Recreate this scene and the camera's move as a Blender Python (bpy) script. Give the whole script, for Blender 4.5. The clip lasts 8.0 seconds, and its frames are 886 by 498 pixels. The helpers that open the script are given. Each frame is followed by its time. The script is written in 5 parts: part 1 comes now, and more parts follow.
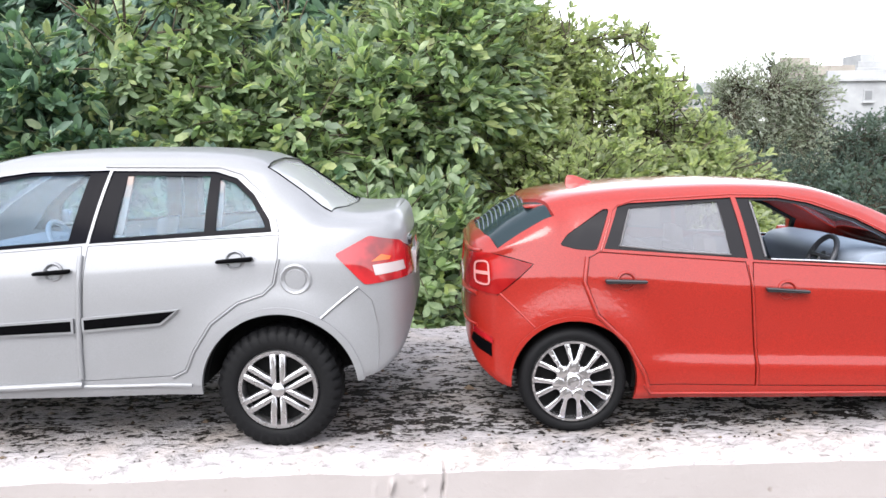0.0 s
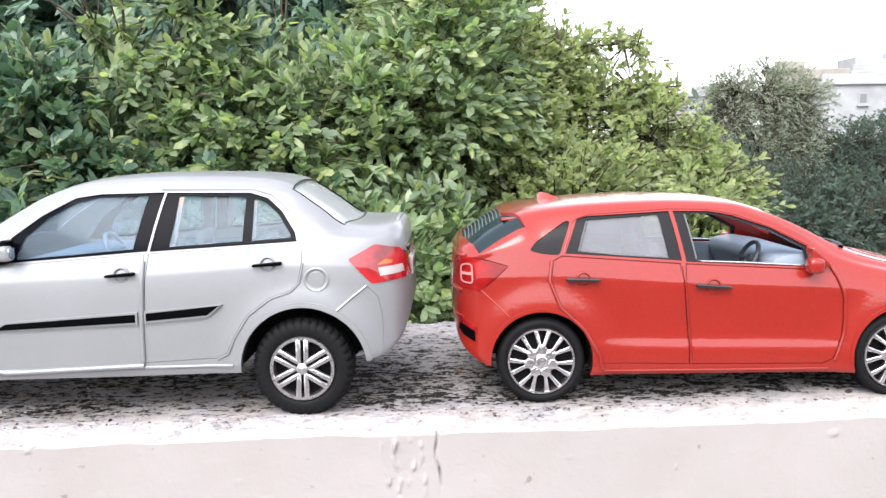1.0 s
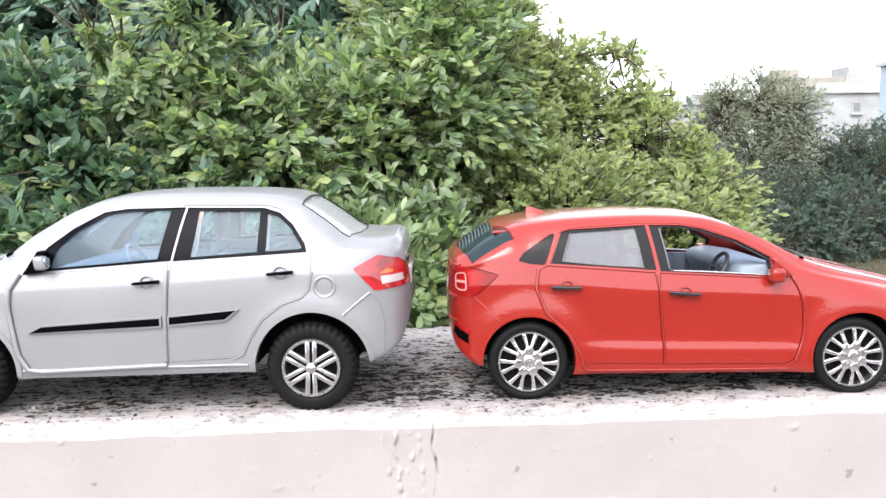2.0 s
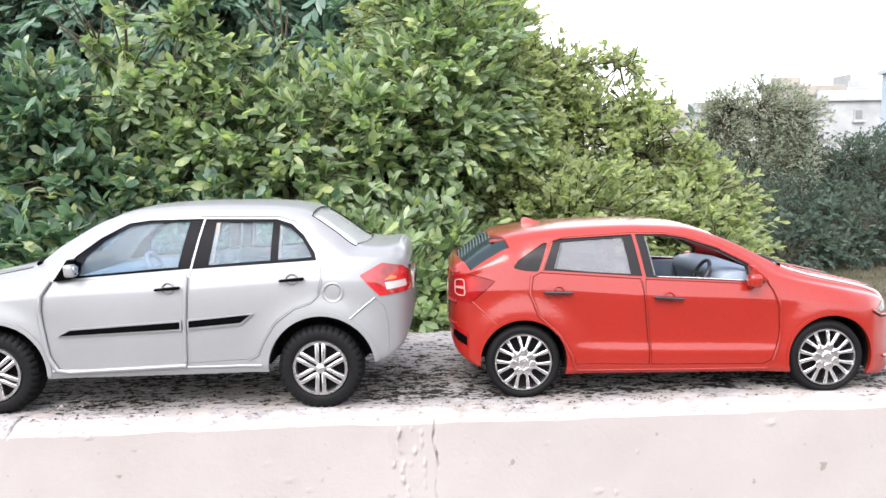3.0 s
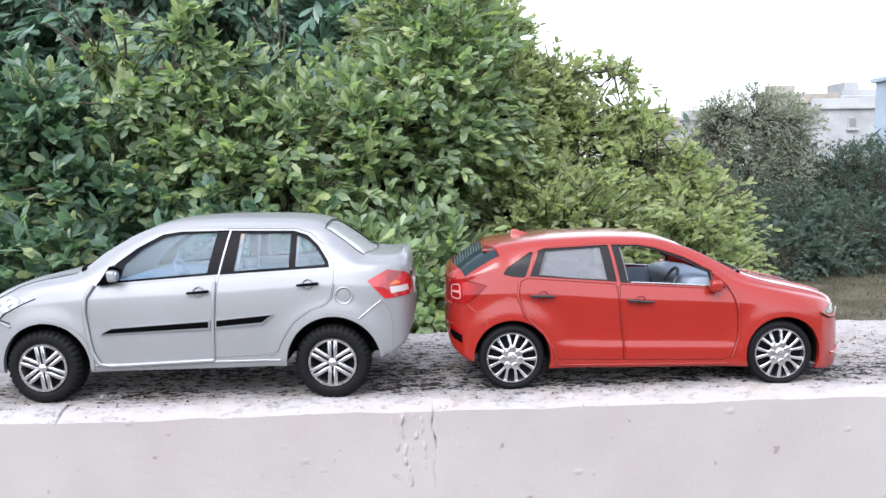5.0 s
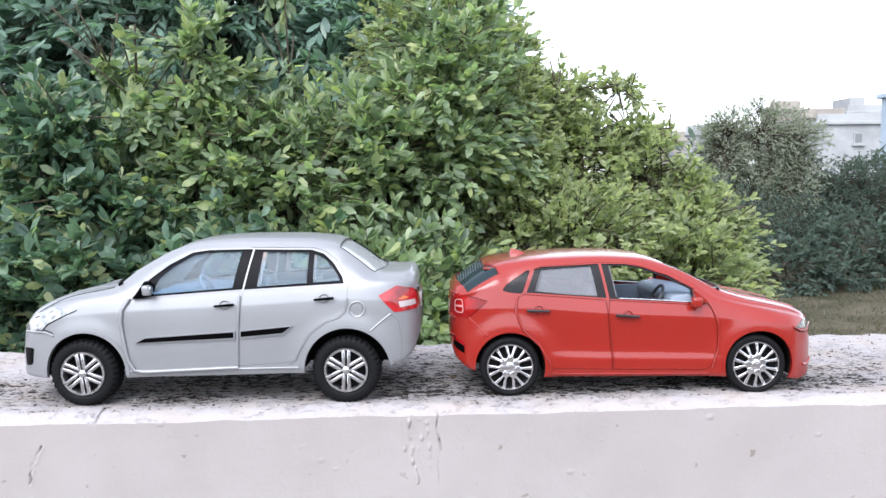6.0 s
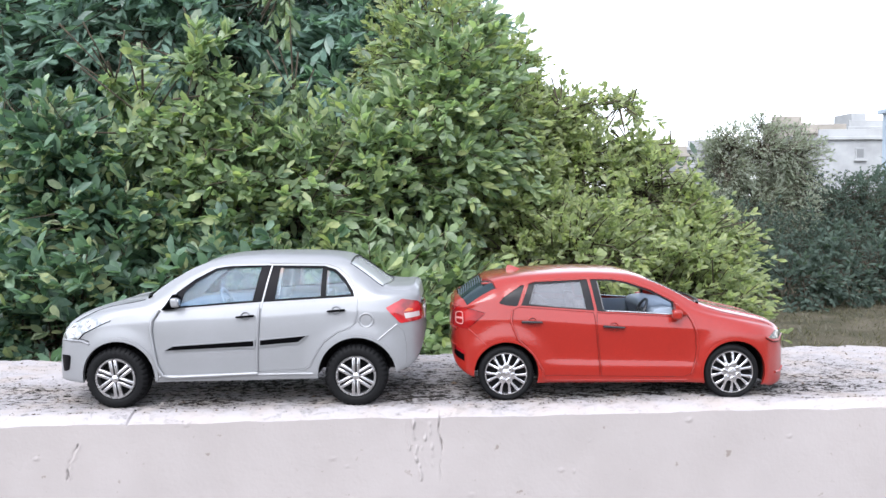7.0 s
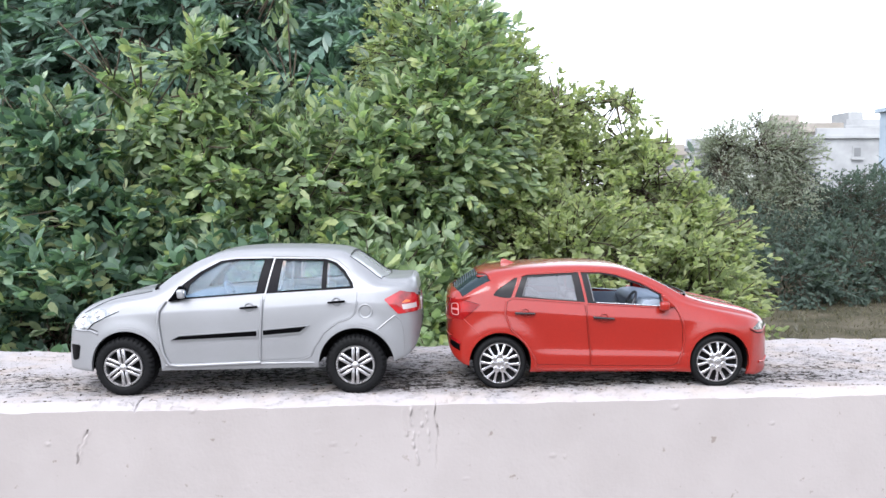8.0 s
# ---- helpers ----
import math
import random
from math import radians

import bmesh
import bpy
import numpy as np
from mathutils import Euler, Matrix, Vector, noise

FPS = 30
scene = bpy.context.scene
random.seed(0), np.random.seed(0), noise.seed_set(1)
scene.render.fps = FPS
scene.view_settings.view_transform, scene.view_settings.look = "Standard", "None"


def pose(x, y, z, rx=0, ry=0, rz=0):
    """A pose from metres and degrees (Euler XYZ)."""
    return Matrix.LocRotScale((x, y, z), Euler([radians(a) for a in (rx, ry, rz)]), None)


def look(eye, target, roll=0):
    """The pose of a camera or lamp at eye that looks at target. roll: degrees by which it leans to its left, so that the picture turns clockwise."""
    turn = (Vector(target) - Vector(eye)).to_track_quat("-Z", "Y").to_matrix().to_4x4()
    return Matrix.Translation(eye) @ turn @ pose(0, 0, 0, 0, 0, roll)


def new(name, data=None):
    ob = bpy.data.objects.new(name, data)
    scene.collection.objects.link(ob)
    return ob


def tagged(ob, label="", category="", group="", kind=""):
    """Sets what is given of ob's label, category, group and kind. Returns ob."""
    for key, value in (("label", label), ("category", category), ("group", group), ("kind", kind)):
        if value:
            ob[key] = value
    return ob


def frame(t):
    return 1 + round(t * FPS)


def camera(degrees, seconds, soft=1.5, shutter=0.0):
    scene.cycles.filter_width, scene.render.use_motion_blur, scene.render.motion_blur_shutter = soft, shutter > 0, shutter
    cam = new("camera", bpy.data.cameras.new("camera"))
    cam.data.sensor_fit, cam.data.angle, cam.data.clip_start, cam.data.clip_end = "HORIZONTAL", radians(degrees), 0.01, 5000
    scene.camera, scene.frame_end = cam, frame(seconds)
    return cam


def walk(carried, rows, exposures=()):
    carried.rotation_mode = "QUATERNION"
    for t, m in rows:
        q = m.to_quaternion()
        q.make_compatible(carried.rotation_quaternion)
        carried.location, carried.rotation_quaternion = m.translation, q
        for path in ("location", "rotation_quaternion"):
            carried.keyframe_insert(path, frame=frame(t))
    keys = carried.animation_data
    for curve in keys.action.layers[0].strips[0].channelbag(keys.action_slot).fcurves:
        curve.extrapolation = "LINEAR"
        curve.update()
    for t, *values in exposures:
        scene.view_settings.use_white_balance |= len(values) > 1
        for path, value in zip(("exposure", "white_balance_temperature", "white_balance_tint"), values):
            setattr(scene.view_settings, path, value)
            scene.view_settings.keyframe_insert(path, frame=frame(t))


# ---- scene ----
cam = camera(58.4, 8.0)
PATH = [
    (0, (-0.005, -0.145, 0.062), (0.068, 1.837, -0.2), -0.8),
    (0.5, (-0.004, -0.165, 0.065), (0.075, 1.816, -0.194), -0.8),
    (1, (-0.005, -0.182, 0.067), (0.075, 1.801, -0.183), -1.1),
    (1.5, (-0.006, -0.193, 0.069), (0.088, 1.79, -0.172), -0.9),
    (3, (-0.006, -0.217, 0.072), (0.08, 1.77, -0.139), -1.1),
    (3.5, (-0.008, -0.226, 0.073), (0.096, 1.761, -0.13), -1.1),
    (4, (-0.008, -0.232, 0.073), (0.098, 1.754, -0.131), -1.1),
    (4.5, (-0.008, -0.239, 0.074), (0.096, 1.748, -0.127), -1.1),
    (6, (-0.009, -0.272, 0.08), (0.076, 1.72, -0.081), -0.7),
    (6.5, (-0.01, -0.289, 0.082), (0.077, 1.705, -0.052), -0.7),
    (7, (-0.01, -0.299, 0.083), (0.07, 1.696, -0.042), -0.6),
    (7.5, (-0.01, -0.306, 0.083), (0.076, 1.689, -0.043), -0.3),
    (8, (-0.01, -0.311, 0.082), (0.076, 1.683, -0.048), -0.5),
]
EXPOSURES = [(0, 1.48, 6350, 11), (1.5, 1.56, 6400, 11), (3, 1.57, 6480, 11), (3.5, 1.52, 6250, 11), (4.2, 1.3, 6080, 11), (6, 1.24, 6000, 11), (8, 1.27, 6060, 11)]
walk(cam, [(t, look(eye, target, roll)) for t, eye, target, roll in PATH], EXPOSURES)

# ---- world and sun: bright, thinly overcast late afternoon ----
world = bpy.data.worlds.new("overcast_sky")
scene.world = world
world.use_nodes = True
wn, wl = world.node_tree.nodes, world.node_tree.links
sky = wn.new("ShaderNodeTexSky")
sky.sky_type = "NISHITA"
sky.sun_disc = False
sky.sun_elevation = radians(50)
sky.sun_rotation = radians(202)
sky.air_density, sky.dust_density, sky.ozone_density = 1.0, 1.2, 1.0
soft_sky = wn.new("ShaderNodeHueSaturation")
soft_sky.inputs["Saturation"].default_value = 0.2
wl.new(sky.outputs[0], soft_sky.inputs["Color"])
# an overcast sky is brightest overhead
sky_up = wn.new("ShaderNodeSeparateXYZ")
wl.new(wn.new("ShaderNodeTexCoord").outputs["Generated"], sky_up.inputs[0])
sky_gain = wn.new("ShaderNodeMapRange")
sky_gain.inputs["From Min"].default_value, sky_gain.inputs["From Max"].default_value = 0.0, 1.0
sky_gain.inputs["To Min"].default_value, sky_gain.inputs["To Max"].default_value = 1.15, 1.85
wl.new(sky_up.outputs["Z"], sky_gain.inputs["Value"])
sky_mul = wn.new("ShaderNodeVectorMath")
sky_mul.operation = "SCALE"
wl.new(soft_sky.outputs[0], sky_mul.inputs[0])
wl.new(sky_gain.outputs[0], sky_mul.inputs["Scale"])
wl.new(sky_mul.outputs[0], wn["Background"].inputs["Color"])
wn["Background"].inputs["Strength"].default_value = 0.15

sun_data = bpy.data.lights.new("sun", "SUN")
sun_data.energy, sun_data.angle, sun_data.color = 1.25, radians(40), (1.0, 0.96, 0.9)
sun = new("sun", sun_data)
sun.matrix_world = look((-0.9, -2.2, 2.9), (0, 0, 0))


# ---- materials ----
def material(name, base, rough=0.5, metal=0.0, spec=0.5, coat=0.0):
    m = bpy.data.materials.new(name)
    m.use_nodes = True
    b = m.node_tree.nodes["Principled BSDF"]
    b.inputs["Base Color"].default_value = (*base, 1)
    b.inputs["Roughness"].default_value = rough
    b.inputs["Metallic"].default_value = metal
    b.inputs["Specular IOR Level"].default_value = spec
    b.inputs["Coat Weight"].default_value = coat
    b.inputs["Coat Roughness"].default_value = 0.06
    return m


def node(m, kind, **settings):
    n = m.node_tree.nodes.new(kind)
    for key, value in settings.items():
        n.inputs[key.replace("_", " ")].default_value = value
    return n


def wire(m, a, b):
    m.node_tree.links.new(a, b)


def coords(m):
    return node(m, "ShaderNodeTexCoord").outputs["Object"]


def noise_of(m, scale, detail=4, rough=0.55, stretch=None, dist=0.0):
    n = node(m, "ShaderNodeTexNoise", Scale=scale, Detail=detail, Roughness=rough, Distortion=dist)
    c = coords(m)
    if stretch:
        mp = node(m, "ShaderNodeMapping", Scale=stretch)
        wire(m, c, mp.inputs["Vector"])
        c = mp.outputs[0]
    wire(m, c, n.inputs["Vector"])
    return n.outputs["Fac"]


def ramp(m, fac, stops):
    r = m.node_tree.nodes.new("ShaderNodeValToRGB")
    while len(r.color_ramp.elements) < len(stops):
        r.color_ramp.elements.new(0.5)
    for e, (p, c) in zip(r.color_ramp.elements, stops):
        e.position = p
        e.color = (*c, 1) if len(c) == 3 else c
    wire(m, fac, r.inputs["Fac"])
    return r.outputs["Color"]


def mix(m, fac, a, b, mode="MIX"):
    n = m.node_tree.nodes.new("ShaderNodeMix")
    n.data_type, n.blend_type = "RGBA", mode
    for sock, v in ((n.inputs[0], fac), (n.inputs[6], a), (n.inputs[7], b)):
        if isinstance(v, (int, float)):
            sock.default_value = v
        elif isinstance(v, tuple):
            sock.default_value = (*v, 1)
        else:
            wire(m, v, sock)
    return n.outputs[2]


def bump(m, height, strength=0.3, distance=0.001):
    n = node(m, "ShaderNodeBump", Strength=strength, Distance=distance)
    wire(m, height, n.inputs["Height"])
    wire(m, n.outputs[0], m.node_tree.nodes["Principled BSDF"].inputs["Normal"])


def base_of(m, socket):
    wire(m, socket, m.node_tree.nodes["Principled BSDF"].inputs["Base Color"])


def rough_of(m, fac, lo, hi):
    n = node(m, "ShaderNodeMapRange", To_Min=lo, To_Max=hi)
    wire(m, fac, n.inputs["Value"])
    wire(m, n.outputs[0], m.node_tree.nodes["Principled BSDF"].inputs["Roughness"])


def add(m, a, b, op="ADD"):
    n = m.node_tree.nodes.new("ShaderNodeMath")
    n.operation = op
    for sock, v in zip(n.inputs, (a, b)):
        if isinstance(v, (int, float)):
            sock.default_value = v
        else:
            wire(m, v, sock)
    return n.outputs[0]


# painted front of the parapet: pale pinkish grey emulsion on uneven plaster
plaster = material("painted_plaster", (0.66, 0.6, 0.585), 0.75, spec=0.25)
p_big = ramp(plaster, noise_of(plaster, 9, 5), [(0.3, (0.284, 0.258, 0.251)), (0.55, (0.31, 0.282, 0.275)), (0.75, (0.333, 0.304, 0.297))])
p_run = ramp(plaster, noise_of(plaster, 30, 4, stretch=(1.3, 1, 0.6)), [(0.35, (0.965, 0.96, 0.955)), (0.6, (1, 1, 1))])
p_spot = ramp(plaster, noise_of(plaster, 210, 3), [(0.27, (0.68, 0.64, 0.6)), (0.33, (1, 1, 1))])
base_of(plaster, mix(plaster, 1.0, mix(plaster, 1.0, p_big, p_run, "MULTIPLY"), p_spot, "MULTIPLY"))
bump(plaster, add(plaster, noise_of(plaster, 120, 6, 0.6), add(plaster, noise_of(plaster, 620, 4, 0.6), 0.45, "MULTIPLY")), 0.45, 0.0006)

# weathered top: chalky cement with a crust of black lichen and dirt
crust = material("weathered_cement_top", (0.7, 0.66, 0.63), 0.9, spec=0.2)
c_patch = noise_of(crust, 26, 4, 0.6, stretch=(0.55, 1, 1))
c_fine = noise_of(crust, 1000, 4, 0.65, stretch=(0.6, 1, 1), dist=0.3)
c_mid = noise_of(crust, 380, 4, 0.6, stretch=(0.5, 1, 1), dist=0.3)
c_geo = node(crust, "ShaderNodeSeparateXYZ")
wire(crust, coords(crust), c_geo.inputs[0])
c_sum = add(crust, add(crust, add(crust, c_patch, 0.35, "MULTIPLY"), add(crust, c_fine, 0.65, "MULTIPLY")), add(crust, c_mid, 0.6, "MULTIPLY"))
# the painted strip along the front edge kept its coat; the crust begins behind it
c_front = node(crust, "ShaderNodeMapRange", From_Min=0.001, From_Max=0.015, To_Min=0.22, To_Max=0.0)
wire(crust, c_geo.outputs["Y"], c_front.inputs["Value"])
c_back = node(crust, "ShaderNodeMapRange", From_Min=0.045, From_Max=0.1, To_Min=0.0, To_Max=0.1)
wire(crust, c_geo.outputs["Y"], c_back.inputs["Value"])
# the dirt thins out along the wall to both sides
c_far = node(crust, "ShaderNodeMapRange", From_Min=0.13, From_Max=0.2, To_Min=0.0, To_Max=0.11)
wire(crust, c_geo.outputs["X"], c_far.inputs["Value"])
c_left = node(crust, "ShaderNodeMapRange", From_Min=-0.09, From_Max=-0.18, To_Min=0.0, To_Max=0.09)
wire(crust, c_geo.outputs["X"], c_left.inputs["Value"])
c_sum = add(crust, add(crust, add(crust, add(crust, c_sum, c_front.outputs[0]), c_back.outputs[0]), c_far.outputs[0]), c_left.outputs[0])
c_col = ramp(crust, c_sum, [(0.77, (0.013, 0.0105, 0.009)), (0.792, (0.05, 0.04, 0.033)), (0.805, (0.24, 0.225, 0.22)), (0.848, (0.305, 0.285, 0.282)), (0.96, (0.345, 0.322, 0.32))])
c_tint = ramp(crust, noise_of(crust, 60, 3), [(0.34, (1, 0.945, 0.89)), (0.55, (0.98, 0.98, 1))])
base_of(crust, mix(crust, 1.0, c_col, c_tint, "MULTIPLY"))
c_relief = ramp(crust, c_sum, [(0.77, (0, 0, 0)), (0.82, (0.7, 0.7, 0.7)), (0.95, (1, 1, 1))])
bump(crust, add(crust, c_relief, add(crust, c_fine, 0.6, "MULTIPLY")), 0.85, 0.001)

# loose crumbs on the wall's top
grit_mat = material("cement_crumbs", (0.25, 0.22, 0.2), 0.9, spec=0.2)
g_island = node(grit_mat, "ShaderNodeNewGeometry")
base_of(grit_mat, mix(grit_mat, 1.0, ramp(grit_mat, g_island.outputs["Random Per Island"], [(0.0, (0.02, 0.016, 0.013)), (0.4, (0.09, 0.062, 0.042)), (0.6, (0.17, 0.125, 0.09)), (0.75, (0.3, 0.28, 0.275)), (1.0, (0.36, 0.335, 0.33))]), ramp(grit_mat, noise_of(grit_mat, 3000, 3), [(0.3, (0.75, 0.75, 0.75)), (0.7, (1, 1, 1))]), "MULTIPLY"))

soil = material("dry_soil_and_grass", (0.2, 0.17, 0.1), 0.95, spec=0.1)
base_of(soil, ramp(soil, noise_of(soil, 1.6, 8, 0.65), [(0.3, (0.03, 0.034, 0.02)), (0.5, (0.07, 0.062, 0.042)), (0.7, (0.12, 0.105, 0.08))]))
bump(soil, noise_of(soil, 25, 6), 0.6, 0.03)


def foliage(name, dark, light, dry=None, rough=0.36, spec=0.55, glow=0.4):
    m = material(name, light, rough, spec=spec)
    g = node(m, "ShaderNodeNewGeometry")
    col = ramp(m, g.outputs["Random Per Island"], [(0.0, dark), (0.75, light)] + ([(0.97, dry)] if dry else []))
    vein = ramp(m, noise_of(m, 40, 3), [(0.3, (0.75, 0.8, 0.7)), (0.7, (1.1, 1.1, 1.0))])
    both = mix(m, 1.0, col, vein, "MULTIPLY")
    base_of(m, both)
    t = node(m, "ShaderNodeBsdfTranslucent")
    wire(m, mix(m, 1.0, both, (1.15, 1.3, 0.8), "MULTIPLY"), t.inputs["Color"])
    s = node(m, "ShaderNodeMixShader", Fac=glow)
    out = m.node_tree.nodes["Material Output"]
    wire(m, m.node_tree.nodes["Principled BSDF"].outputs[0], s.inputs[1])
    wire(m, t.outputs[0], s.inputs[2])
    wire(m, s.outputs[0], out.inputs["Surface"])
    return m


leaf_green = foliage("shrub_leaf", (0.047, 0.09, 0.072), (0.176, 0.265, 0.196), (0.38, 0.4, 0.24))
leaf_fresh = foliage("yellowish_shrub_leaf", (0.12, 0.17, 0.115), (0.315, 0.385, 0.245), (0.4, 0.43, 0.22), glow=0.52)
# pale leaf, its colour lifted further for backlight and sky glare
leaf_pale_backlit = foliage("pale_backlit_shrub_leaf", (0.225, 0.255, 0.165), (0.4, 0.43, 0.26), (0.42, 0.43, 0.22), glow=0.62)
leaf_dark = foliage("dark_tree_leaf", (0.085, 0.145, 0.135), (0.2, 0.293, 0.262))
# dark leaf tone that carries the scrub's shade and a bluish-grey haze
leaf_shade_haze = foliage("shade_haze_scrub_leaf", (0.055, 0.075, 0.072), (0.105, 0.135, 0.126), rough=0.9, spec=0.05)
# distance haze is mixed into this leaf colour: pale, grey, little contrast
leaf_far_hazed = foliage("hazed_far_tree_leaf", (0.25, 0.262, 0.245), (0.31, 0.322, 0.3), rough=0.9, spec=0.03, glow=0.5)
bark = material("bark", (0.16, 0.12, 0.085), 0.9, spec=0.15)
base_of(bark, ramp(bark, noise_of(bark, 30, 5, stretch=(1, 1, 0.3)), [(0.3, (0.03, 0.024, 0.018)), (0.7, (0.11, 0.09, 0.065))]))
grass_mat = foliage("dry_grass", (0.05, 0.048, 0.03), (0.14, 0.12, 0.08))

render_white = material("weathered_house_render", (0.7, 0.69, 0.67), 0.85, spec=0.2)
base_of(render_white, ramp(render_white, noise_of(render_white, 0.7, 6), [(0.3, (0.25, 0.255, 0.26)), (0.6, (0.36, 0.365, 0.37))]))
render_tan = material("tan_house_render", (0.5, 0.42, 0.34), 0.85, spec=0.2)
base_of(render_tan, ramp(render_tan, noise_of(render_tan, 0.8, 6), [(0.3, (0.24, 0.22, 0.195)), (0.65, (0.34, 0.31, 0.275))]))
render_blue = material("blue_grey_house_render", (0.34, 0.4, 0.47), 0.85, spec=0.2)
base_of(render_blue, ramp(render_blue, noise_of(render_blue, 0.8, 6), [(0.3, (0.28, 0.34, 0.4)), (0.65, (0.4, 0.46, 0.53))]))
# dark panes of the far houses, lightened in colour for distance haze
hazed_pane = material("hazed_window_glass", (0.16, 0.165, 0.17), 0.3)


# ---- mesh helpers ----
def part(name, data, mat, parent=None, label=""):
    """Links a bmesh or mesh as one object under a thing or a part."""
    if isinstance(data, bmesh.types.BMesh):
        me = bpy.data.meshes.new(name)
        data.to_mesh(me)
        data.free()
    else:
        me = data
        me.name = name
    me.materials.clear()
    me.materials.append(mat)
    ob = new(name, me)
    if parent:
        ob.parent = parent
    if label:
        tagged(ob, label)
    return ob


def from_arrays(verts, faces, smooth=True):
    me = bpy.data.meshes.new("mesh")
    me.from_pydata([tuple(v) for v in verts], [], [tuple(f) for f in faces])
    if smooth:
        me.shade_smooth()
    return me


def box_bm(x0, x1, y0, y1, z0, z1, bevel=0.0, seg=2):
    bm = bmesh.new()
    bmesh.ops.create_cube(bm, size=1)
    for v in bm.verts:
        v.co = ((x0 + x1) / 2 + v.co.x * (x1 - x0), (y0 + y1) / 2 + v.co.y * (y1 - y0), (z0 + z1) / 2 + v.co.z * (z1 - z0))
    if bevel:
        bmesh.ops.bevel(bm, geom=bm.edges[:], offset=bevel, segments=seg, affect="EDGES", profile=0.6)
    return bm


# ---- the parapet wall ----
GROUND = -1.2
TOP = 0.003
THICK = 0.118


def fbm(x, y, z, octaves=4):
    return noise.fractal(Vector((x, y, z)), 1.0, 2.0, octaves)


def axis(lo, hi, near_lo, near_hi, step, far_step):
    a = np.arange(near_lo, near_hi + step / 2, step)
    return np.concatenate([np.arange(lo, near_lo - far_step / 2, far_step), a, np.arange(near_hi + far_step, hi + far_step / 2, far_step)])


def top_height(x, y):
    """Height of the wall's top: a worn lip in front, then a coarse, uneven crust."""
    z = TOP + 0.0007 * fbm(x * 9, y * 9, 1.7) + 0.0005 * fbm(x * 60, y * 90, 4.1, 3) * min(1, max(0.15, (y - 0.006) / 0.012))
    lip = max(0.0, 1 - y / 0.008)
    z -= 0.003 * lip ** 2.2 + 0.0006 * lip * (fbm(x * 60, 0, 8.3, 6) + 0.5)
    edge = THICK + 0.006 * fbm(x * 14, 3.3, 0.2) + 0.005 * fbm(x * 80, 1.3, 0.9)
    back = max(0.0, (y - edge + 0.012) / 0.012)
    z += 0.002 * max(0, fbm(x * 40, y * 40, 9.9)) * max(0, min(1, (y - 0.07) / 0.04)) - 0.004 * back ** 2
    # an old crack curving back across the top
    if y < 0.022 and -0.13 < x < -0.1:
        c = -0.1185 + 9.0 * y * y + 0.1 * y + 0.0012 * fbm(y * 160, 0.5, 0.3, 2)
        z -= 0.0011 * math.exp(-((x - c) / 0.0003) ** 2) * min(1, (0.022 - y) / 0.006)
    return z


# grit pimples (x, z) and their radius on the front face
PIMPLES = [(0.0468, -0.0218, 0.0011), (-0.0079, -0.0188, 0.0010), (0.137, -0.0108, 0.0009), (-0.041, -0.0153, 0.0009),
           (0.097, -0.0032, 0.0012), (-0.0467, -0.0102, 0.0008), (0.052, -0.0225, 0.0008), (0.0715, -0.0072, 0.0008),
           (0.032, -0.0065, 0.0006), (0.044, -0.0057, 0.0006), (0.058, -0.0103, 0.0006), (-0.0095, -0.0135, 0.0007),
           (0.0335, -0.0295, 0.0006), (0.012, -0.0305, 0.0007), (-0.036, -0.0185, 0.0007), (-0.004, -0.007, 0.0006),
           (0.1085, -0.029, 0.0007), (0.088, -0.0135, 0.0005), (-0.096, -0.0005, 0.0009), (0.15, -0.034, 0.0006),
           (-0.152, -0.0125, 0.001), (-0.075, -0.032, 0.0006), (0.018, -0.044, 0.0009), (-0.02, -0.038, 0.0006)]


def front_offset(x, z):
    """How far the plaster stands back (+) or out (-) from the wall's plane."""
    y = 0.0009 * fbm(x * 7, 2.2, z * 7) + 0.00022 * fbm(x * 70, 5.2, z * 45, 3)
    for px, pz, r in PIMPLES:
        d = ((x - px) ** 2 + (z - pz) ** 2) / r ** 2
        if d < 2:
            y -= 0.75 * r * math.exp(-4.5 * d)
    # the crack, from the edge down, and runs of old paint beside it
    cx = 0.0002 * math.sin(z * 300) + 0.0011 * fbm(z * 130, 0.3, 0.4)
    if z > -0.06:
        y += 0.0016 * math.exp(-((x - cx) / 0.00022) ** 2) * max(0.0, min(1, (z + 0.026) / 0.014) * (0.75 + 1.6 * fbm(z * 260, 0.8, 0.1, 2)))
    for k, (rx, slope, depth, low) in enumerate(((-0.004, 0.1, 0.00045, -0.02), (-0.0068, 0.12, 0.0004, -0.018), (-0.0105, 0.2, 0.0005, -0.024), (-0.0135, 0.15, 0.0003, -0.012))):
        if low < z < -0.001:
            y -= 1.25 * depth * math.exp(-((x - rx - slope * (-z) * 0.6 - 0.0012 * fbm(z * 140, k, 0.6, 2)) / 0.00045) ** 2) * max(0.0, 0.45 + 2.0 * fbm(x * 60, k, z * 320, 3))
    # old hairline cracks with a patched rim
    for hx, hz0, hz1, sl in ((-0.1378, -0.0075, -0.0205, -0.3),):
        if hz1 < z < hz0 and abs(x - hx) < 0.012:
            c = hx + sl * (hz0 - z) + 0.0022 * fbm(z * 190, hx * 50, 0.1)
            y += 0.0012 * math.exp(-((x - c) / 0.00028) ** 2) * max(0.15, 0.6 + 1.4 * fbm(z * 330, 0.7, 0.2, 2)) - 0.0002 * math.exp(-((x - c - 0.0009) / 0.0006) ** 2)
    return y


